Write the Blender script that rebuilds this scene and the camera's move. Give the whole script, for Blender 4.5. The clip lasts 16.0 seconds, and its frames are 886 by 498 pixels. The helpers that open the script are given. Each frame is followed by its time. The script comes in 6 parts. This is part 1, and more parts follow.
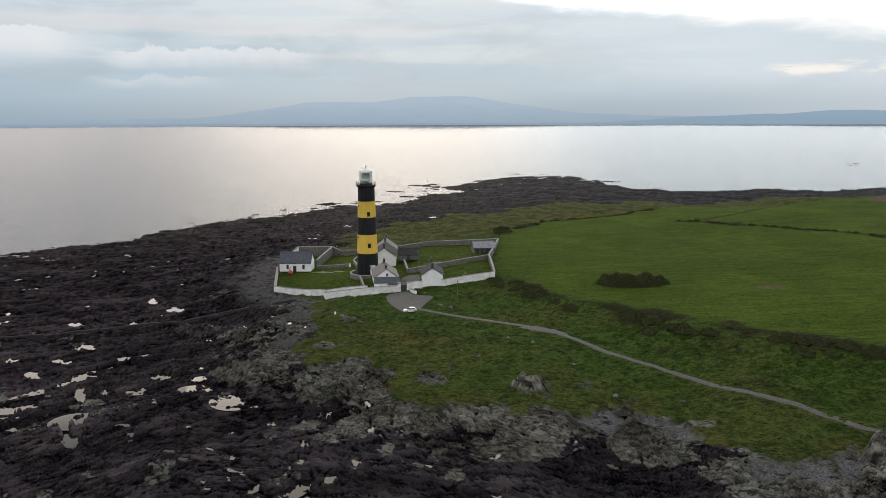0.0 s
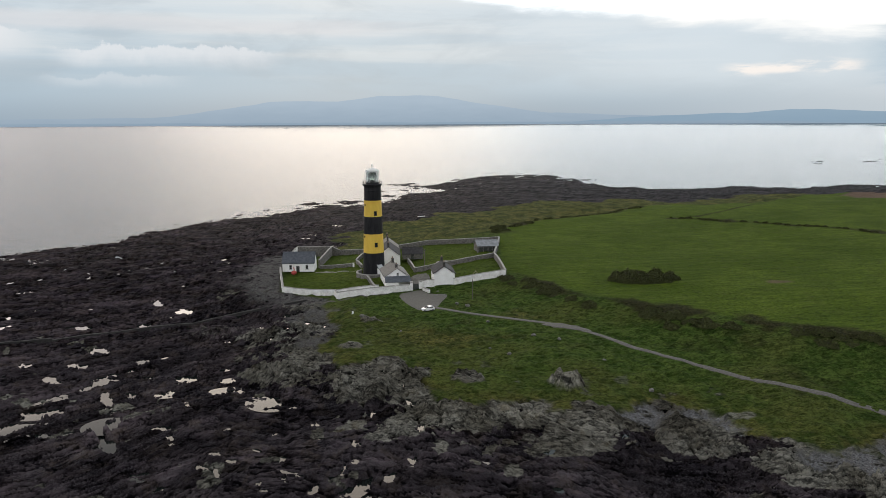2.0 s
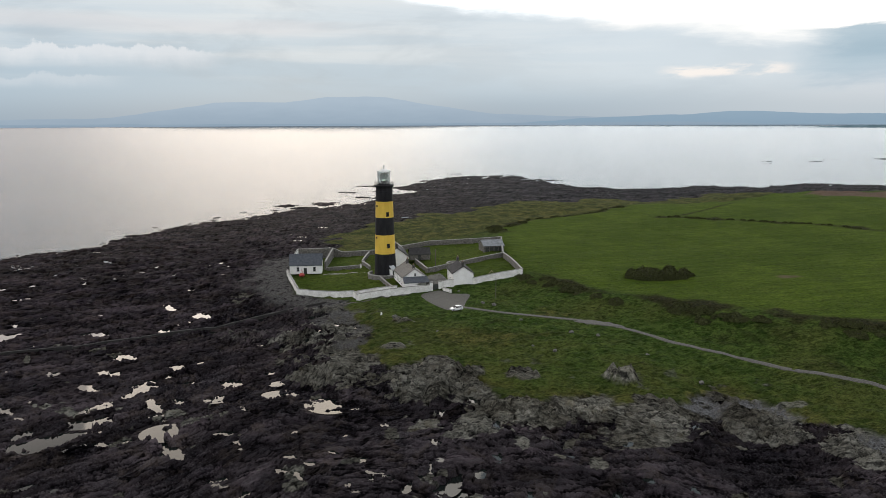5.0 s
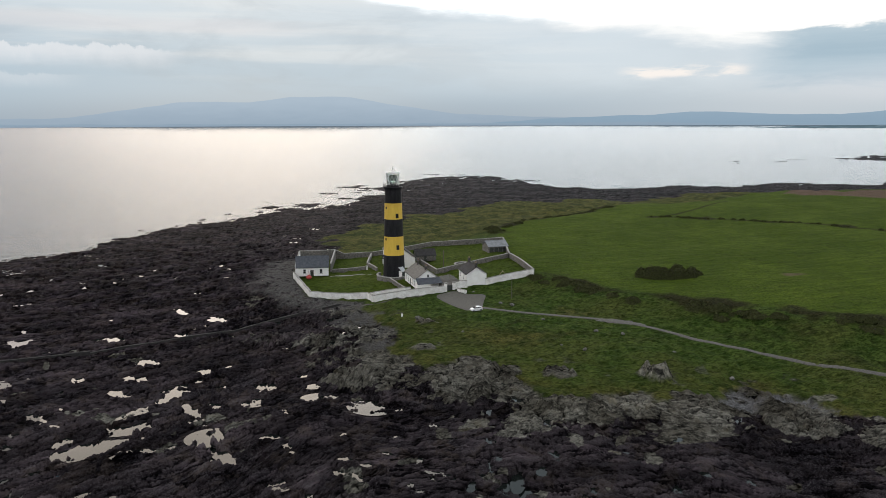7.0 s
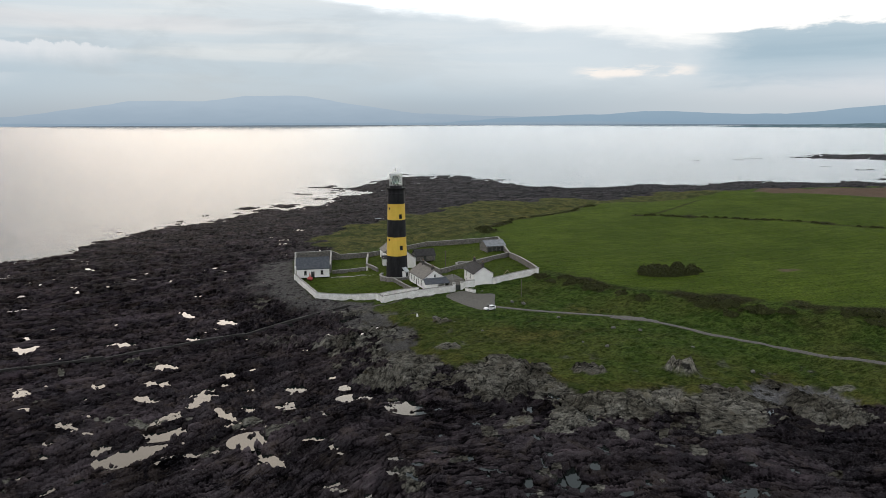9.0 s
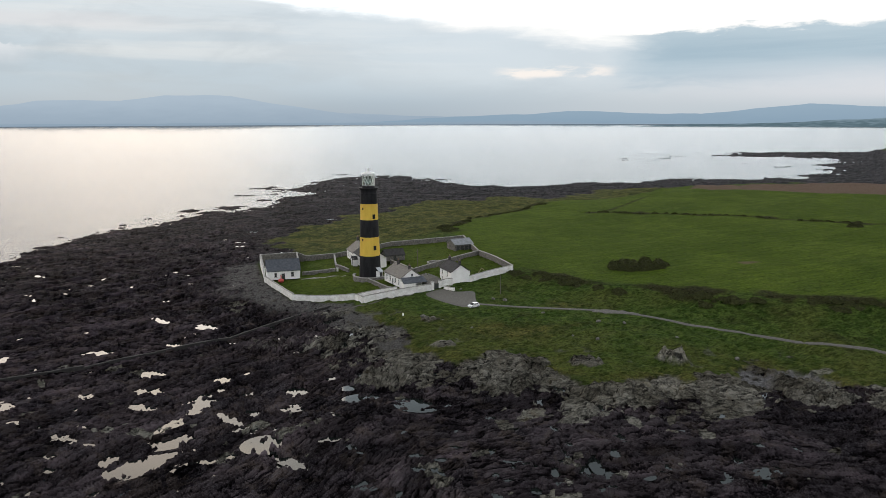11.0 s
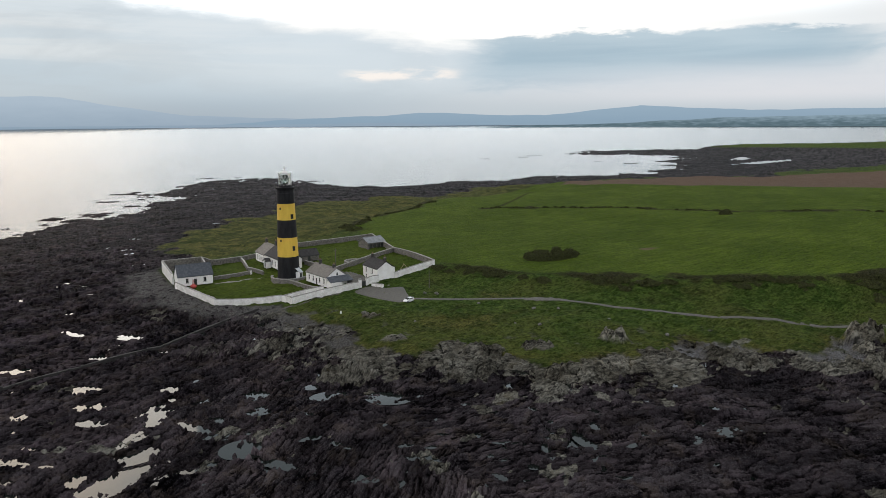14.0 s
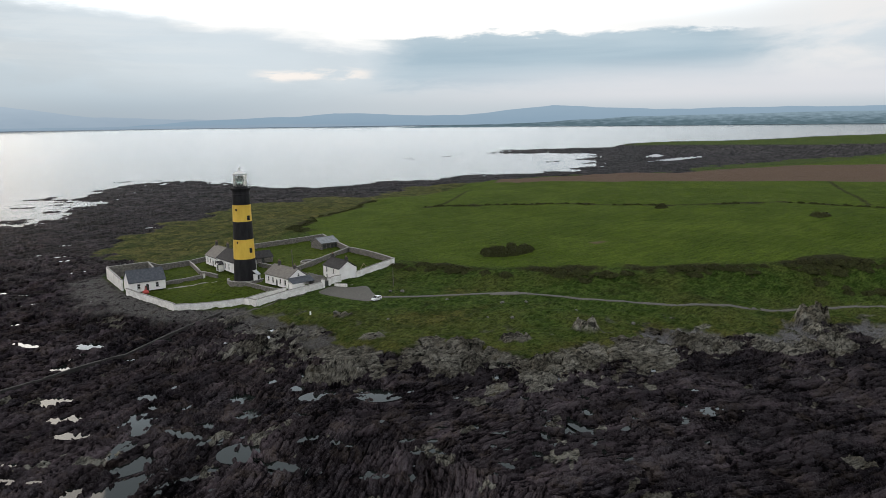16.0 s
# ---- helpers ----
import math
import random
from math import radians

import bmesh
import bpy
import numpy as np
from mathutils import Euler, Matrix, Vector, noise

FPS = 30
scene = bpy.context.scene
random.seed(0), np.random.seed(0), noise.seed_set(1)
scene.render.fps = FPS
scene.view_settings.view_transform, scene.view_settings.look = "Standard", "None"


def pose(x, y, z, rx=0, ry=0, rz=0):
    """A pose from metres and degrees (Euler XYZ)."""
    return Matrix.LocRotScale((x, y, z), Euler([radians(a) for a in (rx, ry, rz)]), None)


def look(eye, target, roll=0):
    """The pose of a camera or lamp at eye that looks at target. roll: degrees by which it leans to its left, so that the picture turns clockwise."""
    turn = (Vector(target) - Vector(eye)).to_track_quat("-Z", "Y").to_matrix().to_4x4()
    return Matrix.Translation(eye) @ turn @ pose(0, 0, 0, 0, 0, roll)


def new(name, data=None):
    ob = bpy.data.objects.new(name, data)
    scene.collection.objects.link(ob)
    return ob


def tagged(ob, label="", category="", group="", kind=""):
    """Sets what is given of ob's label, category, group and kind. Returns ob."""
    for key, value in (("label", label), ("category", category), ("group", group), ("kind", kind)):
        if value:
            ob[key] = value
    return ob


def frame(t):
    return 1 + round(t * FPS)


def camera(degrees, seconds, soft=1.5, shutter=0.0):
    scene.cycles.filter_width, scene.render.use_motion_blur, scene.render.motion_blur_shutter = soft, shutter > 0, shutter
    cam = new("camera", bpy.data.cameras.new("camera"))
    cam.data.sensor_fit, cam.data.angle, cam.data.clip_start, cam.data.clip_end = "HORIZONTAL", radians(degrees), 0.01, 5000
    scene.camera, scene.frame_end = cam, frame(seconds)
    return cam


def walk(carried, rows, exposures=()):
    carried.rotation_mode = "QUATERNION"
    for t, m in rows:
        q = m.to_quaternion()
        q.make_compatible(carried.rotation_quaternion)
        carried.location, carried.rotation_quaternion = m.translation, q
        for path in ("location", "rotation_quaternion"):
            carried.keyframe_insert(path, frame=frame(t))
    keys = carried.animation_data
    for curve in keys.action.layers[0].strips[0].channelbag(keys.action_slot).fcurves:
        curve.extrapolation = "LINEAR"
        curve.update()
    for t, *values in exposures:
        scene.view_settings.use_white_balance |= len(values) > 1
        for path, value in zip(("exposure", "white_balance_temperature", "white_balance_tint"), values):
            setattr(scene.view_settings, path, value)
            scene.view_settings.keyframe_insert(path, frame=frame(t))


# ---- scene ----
cam = camera(61.5, 16.0, soft=0.6)
PATH = [
    (0, (-3.86, 1.31, 65.00), (-3.781, 11.167, 63.292), -0.21),
    (0.5, (-7.77, 1.29, 65.05), (-7.559, 11.143, 63.336), -0.23),
    (1, (-11.72, 1.30, 65.02), (-11.398, 11.149, 63.306), -0.25),
    (1.5, (-15.69, 1.34, 64.95), (-15.244, 11.178, 63.236), -0.26),
    (2, (-19.66, 1.39, 64.87), (-19.098, 11.223, 63.153), -0.26),
    (2.5, (-23.64, 1.45, 64.79), (-22.956, 11.281, 63.077), -0.26),
    (3, (-27.62, 1.53, 64.73), (-26.822, 11.351, 63.025), -0.26),
    (3.5, (-31.61, 1.62, 64.71), (-30.701, 11.431, 63.006), -0.25),
    (4, (-35.62, 1.72, 64.73), (-34.590, 11.522, 63.027), -0.24),
    (6.5, (-56.18, 2.57, 65.40), (-54.545, 12.293, 63.694), -0.18),
    (7, (-60.42, 2.85, 65.60), (-58.665, 12.548, 63.896), -0.17),
    (7.5, (-64.71, 3.18, 65.81), (-62.818, 12.851, 64.098), -0.17),
    (8, (-69.03, 3.57, 66.00), (-67.012, 13.213, 64.288), -0.16),
    (10.5, (-90.77, 6.65, 66.43), (-87.772, 16.032, 64.708), -0.17),
    (11, (-95.02, 7.54, 66.35), (-91.746, 16.825, 64.632), -0.19),
    (11.5, (-99.21, 8.53, 66.21), (-95.643, 17.710, 64.496), -0.21),
    (12, (-103.30, 9.62, 66.02), (-99.435, 18.682, 64.303), -0.24),
    (12.5, (-107.28, 10.82, 65.78), (-103.124, 19.749, 64.061), -0.27),
    (13, (-111.15, 12.12, 65.49), (-106.702, 20.911, 63.782), -0.32),
    (13.5, (-114.91, 13.53, 65.19), (-110.159, 22.162, 63.484), -0.36),
    (14, (-118.55, 15.04, 64.89), (-113.505, 23.498, 63.189), -0.42),
    (14.5, (-122.10, 16.64, 64.63), (-116.761, 24.919, 62.927), -0.48),
    (15, (-125.58, 18.32, 64.44), (-119.943, 26.407, 62.734), -0.56),
    (15.5, (-129.03, 20.09, 64.36), (-123.110, 27.963, 62.652), -0.64),
    (16, (-132.51, 21.91, 64.44), (-126.542, 29.749, 62.732), -0.73),
]
walk(cam, [(t, look(eye, target, roll)) for t, eye, target, roll in PATH])

# ---------------------------------------------------------------- sky and sun
world = bpy.data.worlds.new("evening_sky")
scene.world = world
world.use_nodes = True
wt = world.node_tree
wt.nodes.clear()


class Net:
    """Short hand for building node trees."""

    def __init__(self, tree):
        self.tree = tree

    def add(self, kind, **props):
        n = self.tree.nodes.new(kind)
        for k, v in props.items():
            if k == "op":
                n.operation = v
            elif k == "blend":
                n.blend_type = v
            elif k == "dtype":
                n.data_type = v
            elif k == "attr":
                n.attribute_name = v
            elif k == "sky":
                n.sky_type = v
        return n

    def put(self, sock, v):
        if isinstance(v, bpy.types.NodeSocket):
            self.tree.links.new(v, sock)
        elif v is not None:
            sock.default_value = v

    def m(self, op, a, b=0.0, c=0.0, clamp=False):
        n = self.add("ShaderNodeMath", op=op)
        n.use_clamp = clamp
        for i, v in enumerate((a, b, c)):
            self.put(n.inputs[i], v)
        return n.outputs[0]

    def ramp(self, v, lo, hi, a=0.0, b=1.0, smooth=True):
        n = self.add("ShaderNodeMapRange")
        n.interpolation_type = "SMOOTHSTEP" if smooth else "LINEAR"
        for i, s in enumerate((v, lo, hi, a, b)):
            self.put(n.inputs[i], s)
        return n.outputs[0]

    def mix(self, f, a, b, blend="MIX"):
        n = self.add("ShaderNodeMix", dtype="RGBA", blend=blend)
        self.put(n.inputs[0], f)
        for i, v in ((6, a), (7, b)):
            self.put(n.inputs[i], (*v, 1.0) if isinstance(v, tuple) and len(v) == 3 else v)
        return n.outputs[2]

    def noise(self, vec, scale, detail=4.0, rough=0.55, warp=0.0):
        n = self.add("ShaderNodeTexNoise")
        self.put(n.inputs["Vector"], vec)
        for k, v in (("Scale", scale), ("Detail", detail), ("Roughness", rough), ("Distortion", warp)):
            n.inputs[k].default_value = v
        return n.outputs[0]

    def stretch(self, vec, x=1.0, y=1.0, z=1.0, rz=0.0, shift=(0, 0, 0)):
        n = self.add("ShaderNodeMapping")
        self.put(n.inputs[0], vec)
        n.inputs[1].default_value = shift
        n.inputs[2].default_value = (0, 0, rz)
        n.inputs[3].default_value = (x, y, z)
        return n.outputs[0]

    def attr(self, name):
        return self.add("ShaderNodeAttribute", attr=name).outputs[2]


w = Net(wt)
way = w.add("ShaderNodeTexCoord").outputs["Generated"]
sep = w.add("ShaderNodeSeparateXYZ")
w.put(sep.inputs[0], way)
deg = 57.29578
el = w.m("MULTIPLY", w.m("ARCSINE", sep.outputs[2]), deg)
az = w.m("MULTIPLY", w.m("ARCTAN2", sep.outputs[0], sep.outputs[1]), deg)
comb = w.add("ShaderNodeCombineXYZ")
w.put(comb.inputs[0], w.m("MULTIPLY", az, 0.1))
w.put(comb.inputs[1], w.m("MULTIPLY", el, 0.34))
plane = comb.outputs[0]
n1 = w.noise(plane, 1.0, 6.0, 0.58, 0.4)
n2 = w.noise(w.stretch(plane, 0.5, 2.2, 1, 0, (7, 3, 0)), 1.0, 6.0, 0.55, 0.3)
n3 = w.noise(w.stretch(plane, 2.6, 3.4, 1, 0, (3, 9, 0)), 1.0, 5.0, 0.6, 0.2)
wob = w.m("SUBTRACT", n1, 0.5)
wob3 = w.m("SUBTRACT", n3, 0.5)

sky = w.add("ShaderNodeTexSky", sky="NISHITA")
sky.sun_disc = False
sky.sun_elevation, sky.sun_rotation = radians(21), radians(-4)
clear = w.mix(1.0, sky.outputs[0], (0.09, 0.09, 0.09), "MULTIPLY")
# the overcast: grey-blue near the horizon, paler above
low = w.mix(w.ramp(el, -0.2, 2.6), (0.275, 0.392, 0.505), (0.39, 0.515, 0.63))
low = w.mix(w.m("MULTIPLY", w.ramp(az, 8.0, 38.0), 0.8), low, (0.60, 0.655, 0.70))
mid = w.mix(w.ramp(el, 2.4, 8.5), low, (0.60, 0.685, 0.755))
aft = w.ramp(w.m("ABSOLUTE", az), 80.0, 120.0)
side = w.ramp(az, -4.0, 11.0)
lit = w.mix(w.ramp(el, 13.0, 18.5), w.mix(side, (2.65, 2.34, 2.22), (2.55, 2.74, 2.86)), w.mix(side, (1.95, 1.72, 1.55), (1.45, 1.68, 1.84)))
lit = w.mix(w.ramp(az, -13.0, -32.0), lit, w.mix(1.0, lit, (1.45, 1.42, 1.40), "MULTIPLY"))
high = w.mix(w.ramp(el, 9.0, 12.6), mid, w.mix(aft, lit, (1.25, 1.26, 1.28)))
base = w.mix(w.ramp(el, 24.0, 60.0), high, (0.55, 0.60, 0.66))
streak = w.ramp(n2, 0.40, 0.66)
base = w.mix(w.m("MULTIPLY", streak, w.ramp(el, 2.2, 5.0)), base, w.mix(0.5, base, (0.74, 0.77, 0.79)))
dull = w.m("MULTIPLY", w.ramp(n1, 0.56, 0.36), w.m("MULTIPLY", w.ramp(el, 0.8, 3.0), w.ramp(el, 14.0, 8.0)))
base = w.mix(w.m("MULTIPLY", dull, 0.35), base, (0.33, 0.41, 0.49))
pale = w.m("MULTIPLY", w.ramp(az, -2.0, 24.0), w.m("MULTIPLY", w.ramp(el, 1.0, 3.5), w.ramp(el, 12.0, 7.0)))
base = w.mix(w.m("MULTIPLY", pale, 0.65), base, (0.71, 0.785, 0.845))
base = w.mix(0.05, base, clear)
# away from the glow the high cloud is duller: grey one way, blue-grey the other
wing = w.m("MULTIPLY", w.ramp(w.m("ABSOLUTE", w.m("SUBTRACT", az, 0.5)), 5.0, 11.0), w.m("MULTIPLY", w.ramp(el, 19.5, 22.5), w.ramp(w.m("ABSOLUTE", az), 110.0, 80.0)))
base = w.mix(w.m("MULTIPLY", wing, 0.85), base, w.mix(side, (0.72, 0.70, 0.69), (0.74, 0.84, 0.90)))
# the sun's glow through the cloud
ga = w.m("DIVIDE", w.m("SUBTRACT", az, 1.0), 6.0)
ge = w.m("DIVIDE", w.m("SUBTRACT", el, 20.0), 7.0)
glow = w.m("EXPONENT", w.m("MULTIPLY", w.m("ADD", w.m("MULTIPLY", ga, ga), w.m("MULTIPLY", ge, ge)), -1.0))
veil = w.noise(w.stretch(plane, 1.3, 1.1, 1, 0, (2, 5, 0)), 1.0, 4.0, 0.55, 0.5)
glow = w.m("MULTIPLY", w.m("MULTIPLY", glow, w.ramp(veil, 0.44, 0.60)), w.ramp(el, 9.0, 15.0))
base = w.mix(glow, base, (3.0, 2.62, 2.15))


def blob(a0, a1, e0, e1, soft_a, soft_e, jag=1.0):
    """A mask between two azimuths and two elevations with ragged rims."""
    ja = w.m("ADD", az, w.m("MULTIPLY", wob, 9.0 * jag))
    je = w.m("ADD", el, w.m("MULTIPLY", w.m("ADD", wob, w.m("MULTIPLY", wob3, 0.7)), 2.2 * jag))
    f = w.m("MULTIPLY", w.ramp(ja, a0 - soft_a, a0 + soft_a), w.ramp(ja, a1 + soft_a, a1 - soft_a))
    return w.m("MULTIPLY", f, w.m("MULTIPLY", w.ramp(je, e0 - soft_e[0], e0 + soft_e[0]), w.ramp(je, e1 + soft_e[1], e1 - soft_e[1])))


band = w.m("MULTIPLY", w.ramp(w.m("ABSOLUTE", w.m("SUBTRACT", w.m("ADD", el, w.m("MULTIPLY", wob, 1.2)), 6.6)), 0.8, 0.15), w.ramp(az, 4.0, -6.0))
base = w.mix(w.m("MULTIPLY", band, 0.5), base, (0.76, 0.745, 0.755))
# pale cumulus tops with crisp crowns, fading downwards
line = w.add("ShaderNodeCombineXYZ")
w.put(line.inputs[0], w.m("MULTIPLY", az, 0.30))
w.put(line.inputs[1], w.m("MULTIPLY", el, 0.16))
puff = w.m("SUBTRACT", w.noise(line.outputs[0], 1.0, 7.0, 0.62, 0.3), 0.5)


def cumulus(a0, a1, e0, e1, swing, gain):
    crown = w.m("ADD", w.m("ADD", e1, w.m("MULTIPLY", puff, swing)), w.m("MULTIPLY", wob3, 0.9))
    f = w.m("MULTIPLY", w.ramp(w.m("SUBTRACT", el, crown), 0.10, -0.10), w.ramp(el, e0, w.m("SUBTRACT", crown, 0.2)))
    return w.m("MULTIPLY", w.m("MULTIPLY", f, gain), w.m("MULTIPLY", w.ramp(az, a0 - 1.5, a0 + 1.5), w.ramp(az, a1 + 1.8, a1 - 1.8)))


tops = w.m("MAXIMUM", cumulus(-40, -25.5, 3.2, 6.0, 2.4, 0.9), cumulus(-23, -9.5, 3.3, 5.0, 3.0, 0.75))
tops = w.m("MAXIMUM", tops, cumulus(-24, -16, 2.0, 3.0, 2.0, 0.3))
base = w.mix(tops, base, (0.80, 0.82, 0.845))
# the bright break: its lower rim falls from the upper left to the right
rim = w.m("ADD", w.m("SUBTRACT", 9.0, w.m("MULTIPLY", w.ramp(az, 2.0, 34.0, 0, 1, False), 4.1)), w.m("MULTIPLY", w.m("ADD", wob, w.m("MULTIPLY", wob3, 0.5)), 2.4))
gap = w.m("MULTIPLY", w.ramp(w.m("SUBTRACT", el, rim), -0.5, 1.1), w.m("MULTIPLY", w.ramp(az, -1.0, 12.0), w.ramp(az, 74.0, 38.0)))
gap = w.m("MULTIPLY", gap, w.ramp(el, 17.5, 12.0))
base = w.mix(w.m("MULTIPLY", gap, 0.95), base, w.mix(w.ramp(el, 6.5, 10.5), (1.15, 1.12, 1.08), (3.85, 4.0, 4.08)))
# a thin rosy slit under it and a slate-blue bank to the right
slit = blob(24.0, 32.0, 3.0, 3.75, 1.2, (0.25, 0.25), 0.45)
base = w.mix(w.m("MULTIPLY", w.m("MULTIPLY", slit, w.ramp(n3, 0.36, 0.56)), 0.9), base, (0.99, 0.92, 0.86))
bank = blob(33.5, 61, 2.5, 6.1, 3.0, (0.7, 0.2), 1.0)
base = w.mix(w.m("MULTIPLY", bank, 0.92), base, w.mix(w.ramp(n2, 0.3, 0.7), (0.375, 0.50, 0.59), (0.47, 0.59, 0.67)))
rosy = w.m("MULTIPLY", w.ramp(az, 26.0, 56.0), w.m("MULTIPLY", w.ramp(el, 0.5, 1.8), w.ramp(el, 4.6, 2.4)))
base = w.mix(w.m("MULTIPLY", rosy, 0.75), base, (0.77, 0.77, 0.80))
rosy = w.m("MULTIPLY", w.ramp(az, 56.0, 66.0), w.m("MULTIPLY", w.ramp(el, 2.0, 4.0), w.ramp(n1, 0.35, 0.6)))
base = w.mix(w.m("MULTIPLY", rosy, 0.7), base, (0.90, 0.87, 0.85))
bg = w.add("ShaderNodeBackground")
w.put(bg.inputs[0], base)
bg.inputs[1].default_value = 1.0
out = w.add("ShaderNodeOutputWorld")
wt.links.new(bg.outputs[0], out.inputs[0])

lamp = bpy.data.lights.new("sun", "SUN")
lamp.energy, lamp.angle, lamp.color = 0.42, radians(29), (1.0, 0.86, 0.71)
sun = new("sun", lamp)
sun.matrix_world = look((-40, 560, 215), (0, 0, 0))

# ---------------------------------------------------------------- materials


def material(name):
    mat = bpy.data.materials.new(name)
    mat.use_nodes = True
    t = Net(mat.node_tree)
    b = mat.node_tree.nodes["Principled BSDF"]
    pos = t.add("ShaderNodeNewGeometry").outputs["Position"]
    return mat, t, b, pos


def bumped(t, b, height, strength, dist):
    n = t.add("ShaderNodeBump")
    n.inputs["Strength"].default_value = strength
    n.inputs["Distance"].default_value = dist
    t.put(n.inputs["Height"], height)
    t.put(b.inputs["Normal"], n.outputs[0])


def simple(name, a, bcol, rough=0.7, scale=1.5, metal=0.0, bump=0.02, fine=14.0, streaks=False):
    """Two-scale mottled surface between two colours."""
    mat, t, b, pos = material(name)
    v = t.stretch(pos, 1, 1, 0.25) if streaks else pos
    f = t.m("ADD", t.m("MULTIPLY", t.noise(v, scale, 5, 0.6), 0.65), t.m("MULTIPLY", t.noise(pos, fine, 3, 0.6), 0.35))
    t.put(b.inputs["Base Color"], t.mix(t.ramp(f, 0.34, 0.66), a, bcol))
    b.inputs["Roughness"].default_value = rough
    b.inputs["Metallic"].default_value = metal
    bumped(t, b, f, 0.5, bump)
    return mat


white_paint = simple("weathered_white_paint", (0.80, 0.795, 0.78), (0.90, 0.90, 0.895), 0.75, 0.5, 0, 0.03, 6)
white_wall = simple("limewashed_stone", (0.60, 0.59, 0.565), (0.88, 0.875, 0.86), 0.85, 0.5, 0, 0.06, 2.6)
black_paint = simple("black_tower_paint", (0.012, 0.012, 0.014), (0.03, 0.03, 0.033), 0.55, 0.6, 0, 0.01, 8, True)
black_paint.node_tree.nodes["Principled BSDF"].inputs["Specular IOR Level"].default_value = 0.1
yellow_paint = simple("yellow_tower_paint", (0.62, 0.40, 0.045), (0.76, 0.52, 0.075), 0.5, 0.6, 0, 0.01, 8, True)
slate = simple("blue_grey_slate", (0.05, 0.058, 0.072), (0.095, 0.105, 0.125), 0.85, 1.2, 0, 0.04, 6)
slate_brown = simple("brown_grey_slate", (0.14, 0.131, 0.12), (0.25, 0.235, 0.215), 0.9, 1.2, 0, 0.04, 6)
slate_dark = simple("dark_slate", (0.022, 0.021, 0.023), (0.048, 0.046, 0.048), 0.92, 1.2, 0, 0.04, 6)
rubble = simple("rubble_stone", (0.065, 0.062, 0.057), (0.20, 0.19, 0.175), 0.9, 1.6, 0, 0.12, 5)
coping_stone = simple("pale_coping", (0.18, 0.176, 0.165), (0.36, 0.35, 0.335), 0.85, 1.2, 0, 0.04, 8)
chimney_stone = simple("tarred_chimney", (0.03, 0.029, 0.028), (0.07, 0.066, 0.062), 0.8, 1.5)
dark_wood = simple("dark_painted_wood", (0.02, 0.025, 0.024), (0.05, 0.055, 0.052), 0.6, 3.0)
pole_wood = simple("tarred_pole_wood", (0.05, 0.043, 0.036), (0.11, 0.095, 0.08), 0.85, 4.0)
corrugated = simple("weathered_sheet_roof", (0.17, 0.18, 0.195), (0.31, 0.32, 0.34), 0.55, 0.8, 0.3, 0.03, 6)
concrete = simple("dark_concrete", (0.008, 0.0078, 0.0078), (0.032, 0.030, 0.029), 0.75, 0.7, 0, 0.05, 4)
car_paint = simple("white_car_paint", (0.74, 0.75, 0.76), (0.80, 0.81, 0.82), 0.25, 2.0, 0, 0.0)
car_paint.node_tree.nodes["Principled BSDF"].inputs["Coat Weight"].default_value = 0.6
rubber = simple("tyre_rubber", (0.012, 0.012, 0.012), (0.025, 0.025, 0.025), 0.85, 6)
alloy = simple("wheel_alloy", (0.35, 0.35, 0.36), (0.5, 0.5, 0.51), 0.35, 4, 0.9)
red_paint = simple("faded_red", (0.40, 0.05, 0.045), (0.58, 0.10, 0.085), 0.6, 2.0)
lamp_red = simple("tail_lamp_red", (0.35, 0.01, 0.01), (0.45, 0.02, 0.02), 0.2, 4)
steel = simple("galvanised_steel", (0.35, 0.36, 0.37), (0.5, 0.51, 0.52), 0.45, 3, 0.7)
white_metal = simple("white_metalwork", (0.60, 0.61, 0.60), (0.78, 0.78, 0.77), 0.5, 2.0)
pot_clay = simple("clay_pot", (0.16, 0.10, 0.07), (0.26, 0.17, 0.12), 0.8, 4)


def glass(name, tint, rough=0.03):
    mat, t, b, pos = material(name)
    b.inputs["Base Color"].default_value = (*tint, 1)
    b.inputs["Roughness"].default_value = rough
    b.inputs["Transmission Weight"].default_value = 1.0
    b.inputs["IOR"].default_value = 1.45
    return mat


window_glass = simple("window_glass", (0.012, 0.014, 0.016), (0.03, 0.033, 0.036), 0.06, 2.0, 0, 0.0)
lantern_glass = glass("lantern_glass", (0.9, 0.95, 0.93))
lens_glass = glass("lens_glass", (0.16, 0.21, 0.19), 0.12)


